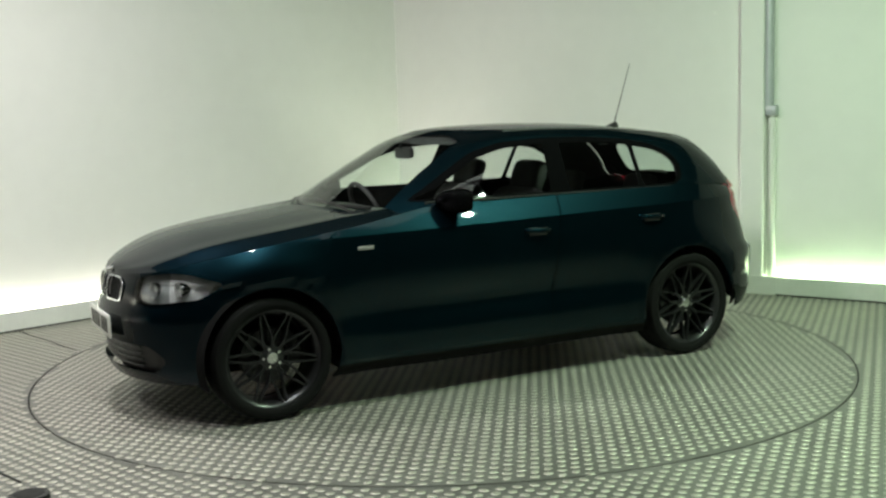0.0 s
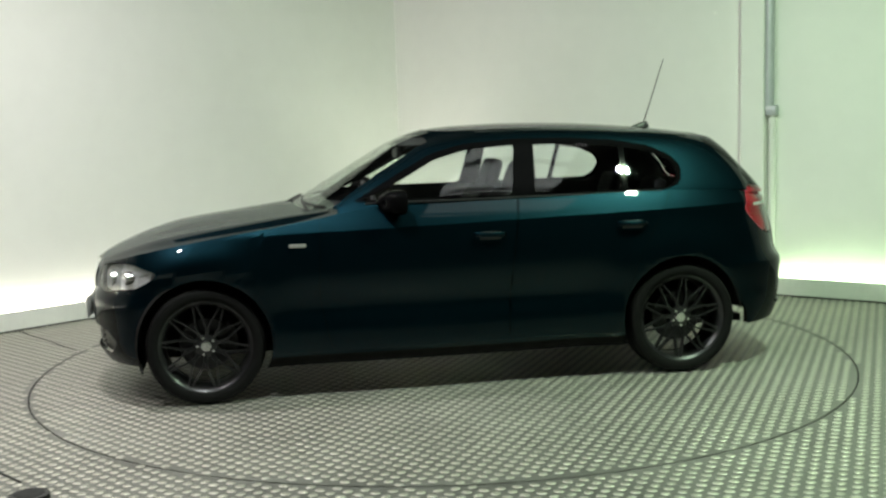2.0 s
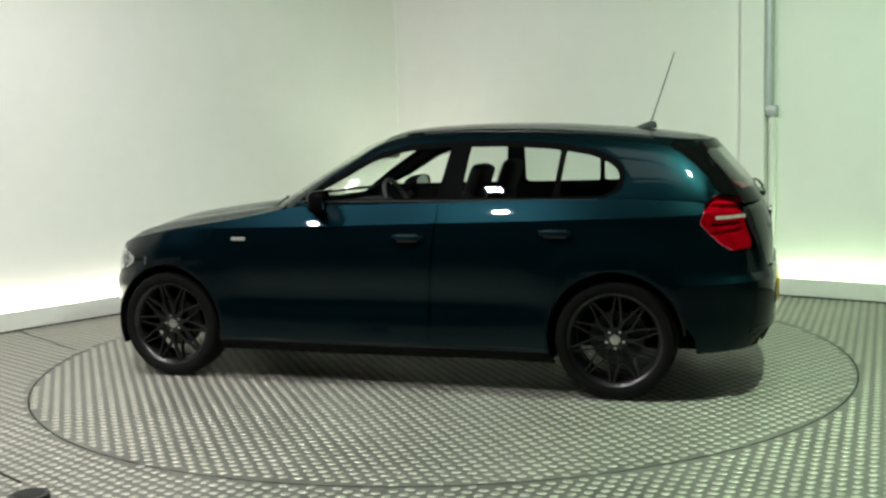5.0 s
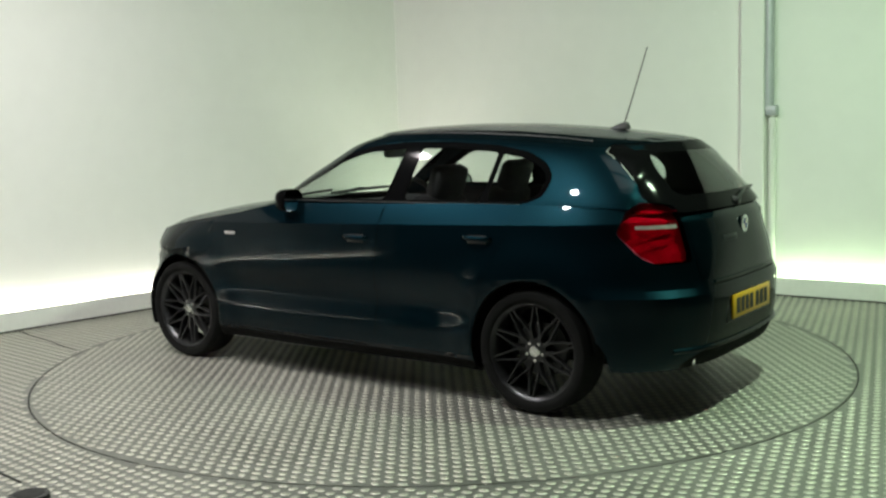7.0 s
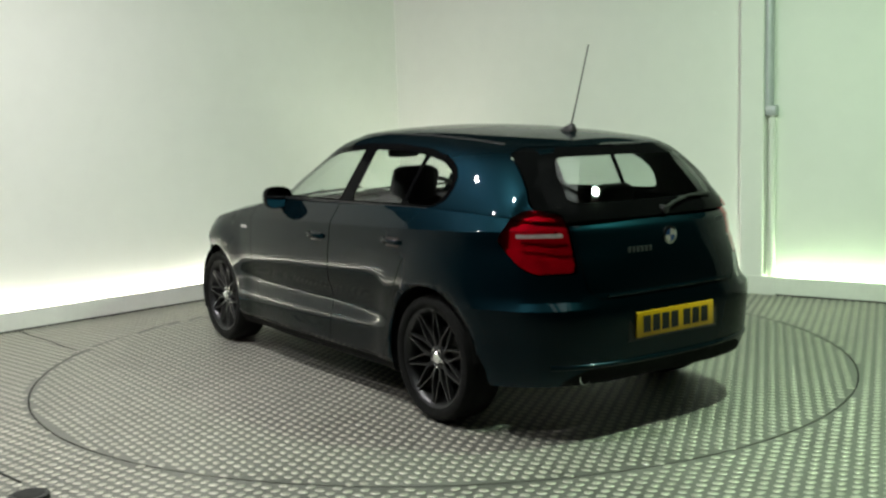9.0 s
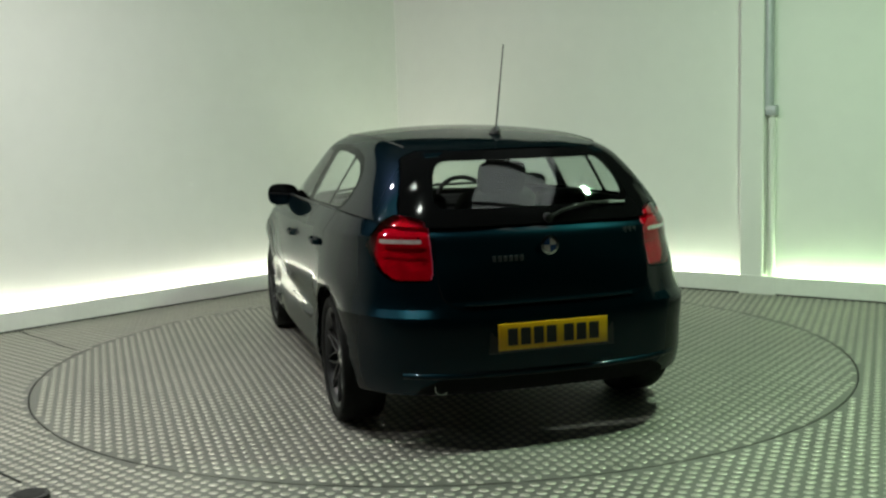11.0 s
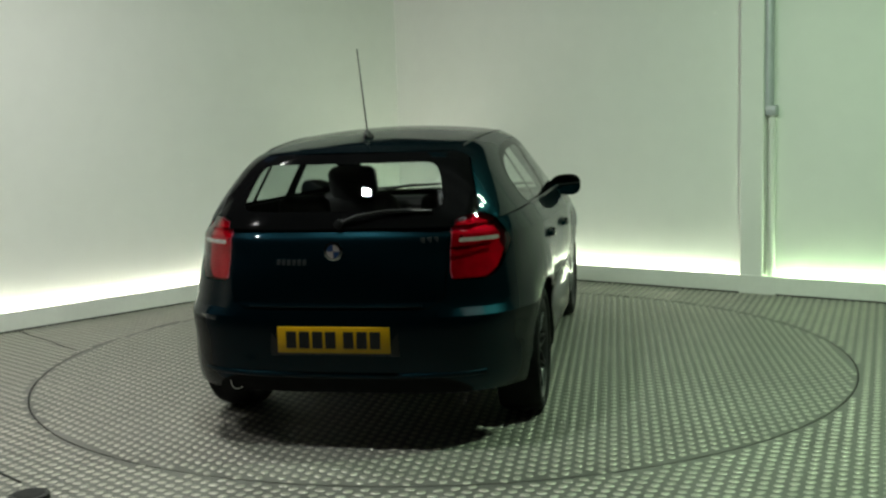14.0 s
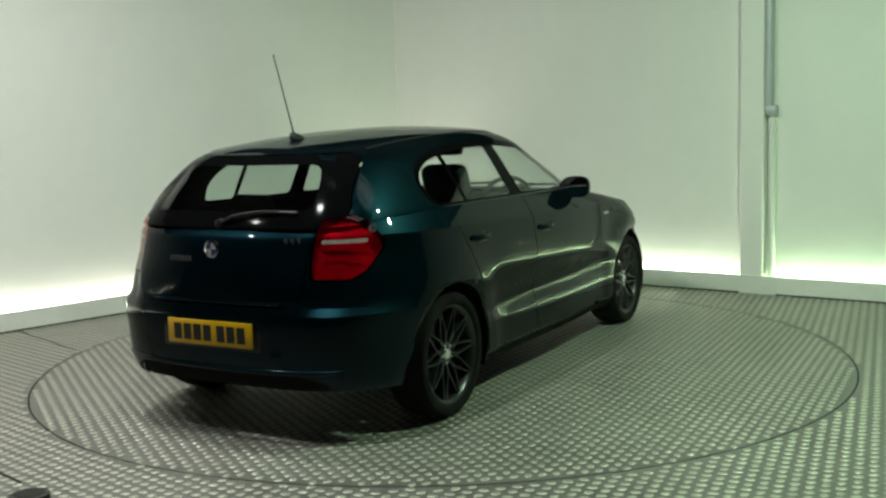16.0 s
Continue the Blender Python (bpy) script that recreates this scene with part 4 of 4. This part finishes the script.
def build_wheel():
    wheel = part("wheel", rim_barrel(), RIM, car, "dark gunmetal multi-spoke alloy wheel")
    part("tyre", tyre(), RUBBER, wheel, "black road tyre")
    part("hub", lathe([(0.0, 0.066), (0.040, 0.066), (0.062, 0.058), (0.066, 0.02)], 32), RIM, wheel)
    part("hub_cap", lathe([(0.0, 0.073), (0.026, 0.072), (0.031, 0.066)], 24), CHROME, wheel, "bright hub cap")
    part("brake_disc", lathe([(0.0, -0.005), (0.14, -0.005), (0.145, -0.012), (0.145, -0.03), (0.0, -0.03)], 40), RIM, wheel, "worn grey brake disc")
    part("brake_caliper", prism([(0.10 * math.cos(a), 0.10 * math.sin(a)) for a in np.linspace(2.4, 3.5, 6)] + [(0.168 * math.cos(a), 0.168 * math.sin(a)) for a in np.linspace(3.5, 2.4, 6)], -0.05, 0.02), BLACK, wheel)
    both = [part("spoke", spoke(k), RIM, wheel) for k in (1, -1)]
    n = 10
    for k in range(n):
        for b in both:
            o = b if k == 0 else new("spoke", b.data)
            o.parent = wheel
            o.matrix_basis = pose(0, 0, 0, 0, 360 / n * k + 12, 0)
    for k in range(5):
        a = 2 * math.pi * k / 5
        if k == 0:
            bolt = part("wheel_bolt", lathe([(0.0, 0.070), (0.008, 0.070), (0.009, 0.055)], 8), CHROME, wheel)
        else:
            bolt = new("wheel_bolt", bolt.data)
            bolt.parent = wheel
        bolt.matrix_basis = Matrix.Translation((0.046 * math.cos(a), -0.002, 0.046 * math.sin(a)))
    return wheel


wheel = build_wheel()
wheel.matrix_basis = pose(AX_F, 0.705, HUB_Z)
for x, sg, turn in ((AX_R, 1, 20), (AX_F, -1, 33), (AX_R, -1, 9)):
    copy_thing(wheel, Matrix.Translation((x, sg * (0.705 if x > 0 else 0.752), HUB_Z)) @ pose(0, 0, 0, 0, turn, 0 if sg > 0 else 180))

# ---------- cabin ----------
def seat_pad(w, d, h, curve, soft=0.42):
    """A padded block with round edges, standing on its base."""
    bm = bmesh.new()
    n, k = 28, 14
    bend = lambda c: math.copysign(abs(c) ** soft, c)
    rows = []
    for j in range(1, k):
        t = math.pi * j / k - math.pi / 2
        ring = bend(math.cos(t))
        rows.append([bm.verts.new((d / 2 * ring * bend(math.cos(a)), w / 2 * ring * bend(math.sin(a)), h / 2 + h / 2 * bend(math.sin(t)))) for a in np.linspace(0, 2 * math.pi, n, endpoint=False)])
    for a, b in zip(rows, rows[1:]):
        for i in range(n):
            bm.faces.new((a[i], a[(i + 1) % n], b[(i + 1) % n], b[i]))
    bm.faces.new(rows[0][::-1])
    bm.faces.new(rows[-1])
    for v in bm.verts:
        v.co.x += curve * (abs(v.co.y) / (w / 2)) ** 2
    return bm


def front_seat(y):
    s = part("front_seat", seat_pad(0.50, 0.52, 0.16, 0.0), CLOTH, car, "dark cloth front seat", at=pose(0.08, y, 0.36, 0, -8, 0))
    part("backrest", seat_pad(0.52, 0.13, 0.70, 0.04), CLOTH, s, at=pose(-0.24, 0, 0.10, 0, -18, 0))
    part("headrest", seat_pad(0.29, 0.09, 0.20, 0.015), CLOTH, s, at=pose(-0.45, 0, 0.74, 0, -12, 0))
    for k in (-0.06, 0.06):
        part("headrest_post", tube([(-0.41, k, 0.66), (-0.43, k, 0.78)], 0.006, 6), CHROME, s)


front_seat(0.36)
front_seat(-0.36)
bench = part("rear_bench", seat_pad(1.22, 0.50, 0.17, 0.0), CLOTH, car, "dark cloth rear bench", at=pose(-0.78, 0, 0.40, 0, -6, 0))
part("backrest", seat_pad(1.22, 0.14, 0.56, 0.0), CLOTH, bench, at=pose(-0.27, 0, 0.08, 0, -20, 0))
for y in (-0.38, 0.38):
    part("headrest", seat_pad(0.27, 0.08, 0.16, 0.01), CLOTH, bench, at=pose(-0.47, y, 0.60, 0, -14, 0))
part("parcel_shelf", boxes(((-1.93, -0.56, 0.935), (-1.25, 0.56, 0.955)), bevel=0.006), CLOTH, car, "dark parcel shelf")
bm = bmesh.new()
prism([(0.38, 0.62), (0.36, 0.90), (0.44, 0.965), (0.60, 0.975), (0.86, 0.955), (0.90, 0.62)], -0.70, 0.70, bm)
bmesh.ops.bevel(bm, geom=[e for e in bm.edges if abs(e.verts[0].co.y - e.verts[1].co.y) > 1], offset=0.03, segments=3, affect="EDGES")
part("dashboard", bm, DASH, car, "dark grey dashboard")
bm = bmesh.new()
ring = [(0.0, 0.185 * math.cos(a), 0.185 * math.sin(a)) for a in np.linspace(0, 2 * math.pi, 33)]
tube(ring, 0.015, 8, bm)
for a in (0.0, math.pi, 1.5 * math.pi):
    tube([(0.03, 0, 0), (0.0, 0.18 * math.cos(a), 0.18 * math.sin(a))], 0.014, 6, bm)
part("steering_wheel", bm, DASH, car, "black steering wheel", at=pose(0.27, -0.36, 0.93, 0, 24, 0))
part("steering_column", tube([(0.28, -0.36, 0.925), (0.42, -0.36, 0.87)], 0.035, 10), DASH, car)
mir = part("cabin_mirror", seat_pad(0.23, 0.03, 0.07, 0.0), BLACK, car, "black interior mirror", at=pose(0.17, 0, 1.255))
part("mirror_stalk", tube([(0.0, 0, 0.05), (0.03, 0, 0.085)], 0.010, 6), BLACK, mir)


# ---------- movement ----------
def motions():
    walk(cam, [(0, STAND), (16, STAND)], exposures=EXPOSURE)
    walk(car, [(t, pose(0, 0, 0, 0, 0, a) @ CAR_OFF) for t, a in TURN])
    walk(table, [(t, pose(0, 0, 0, 0, 0, a)) for t, a in TURN])


motions()
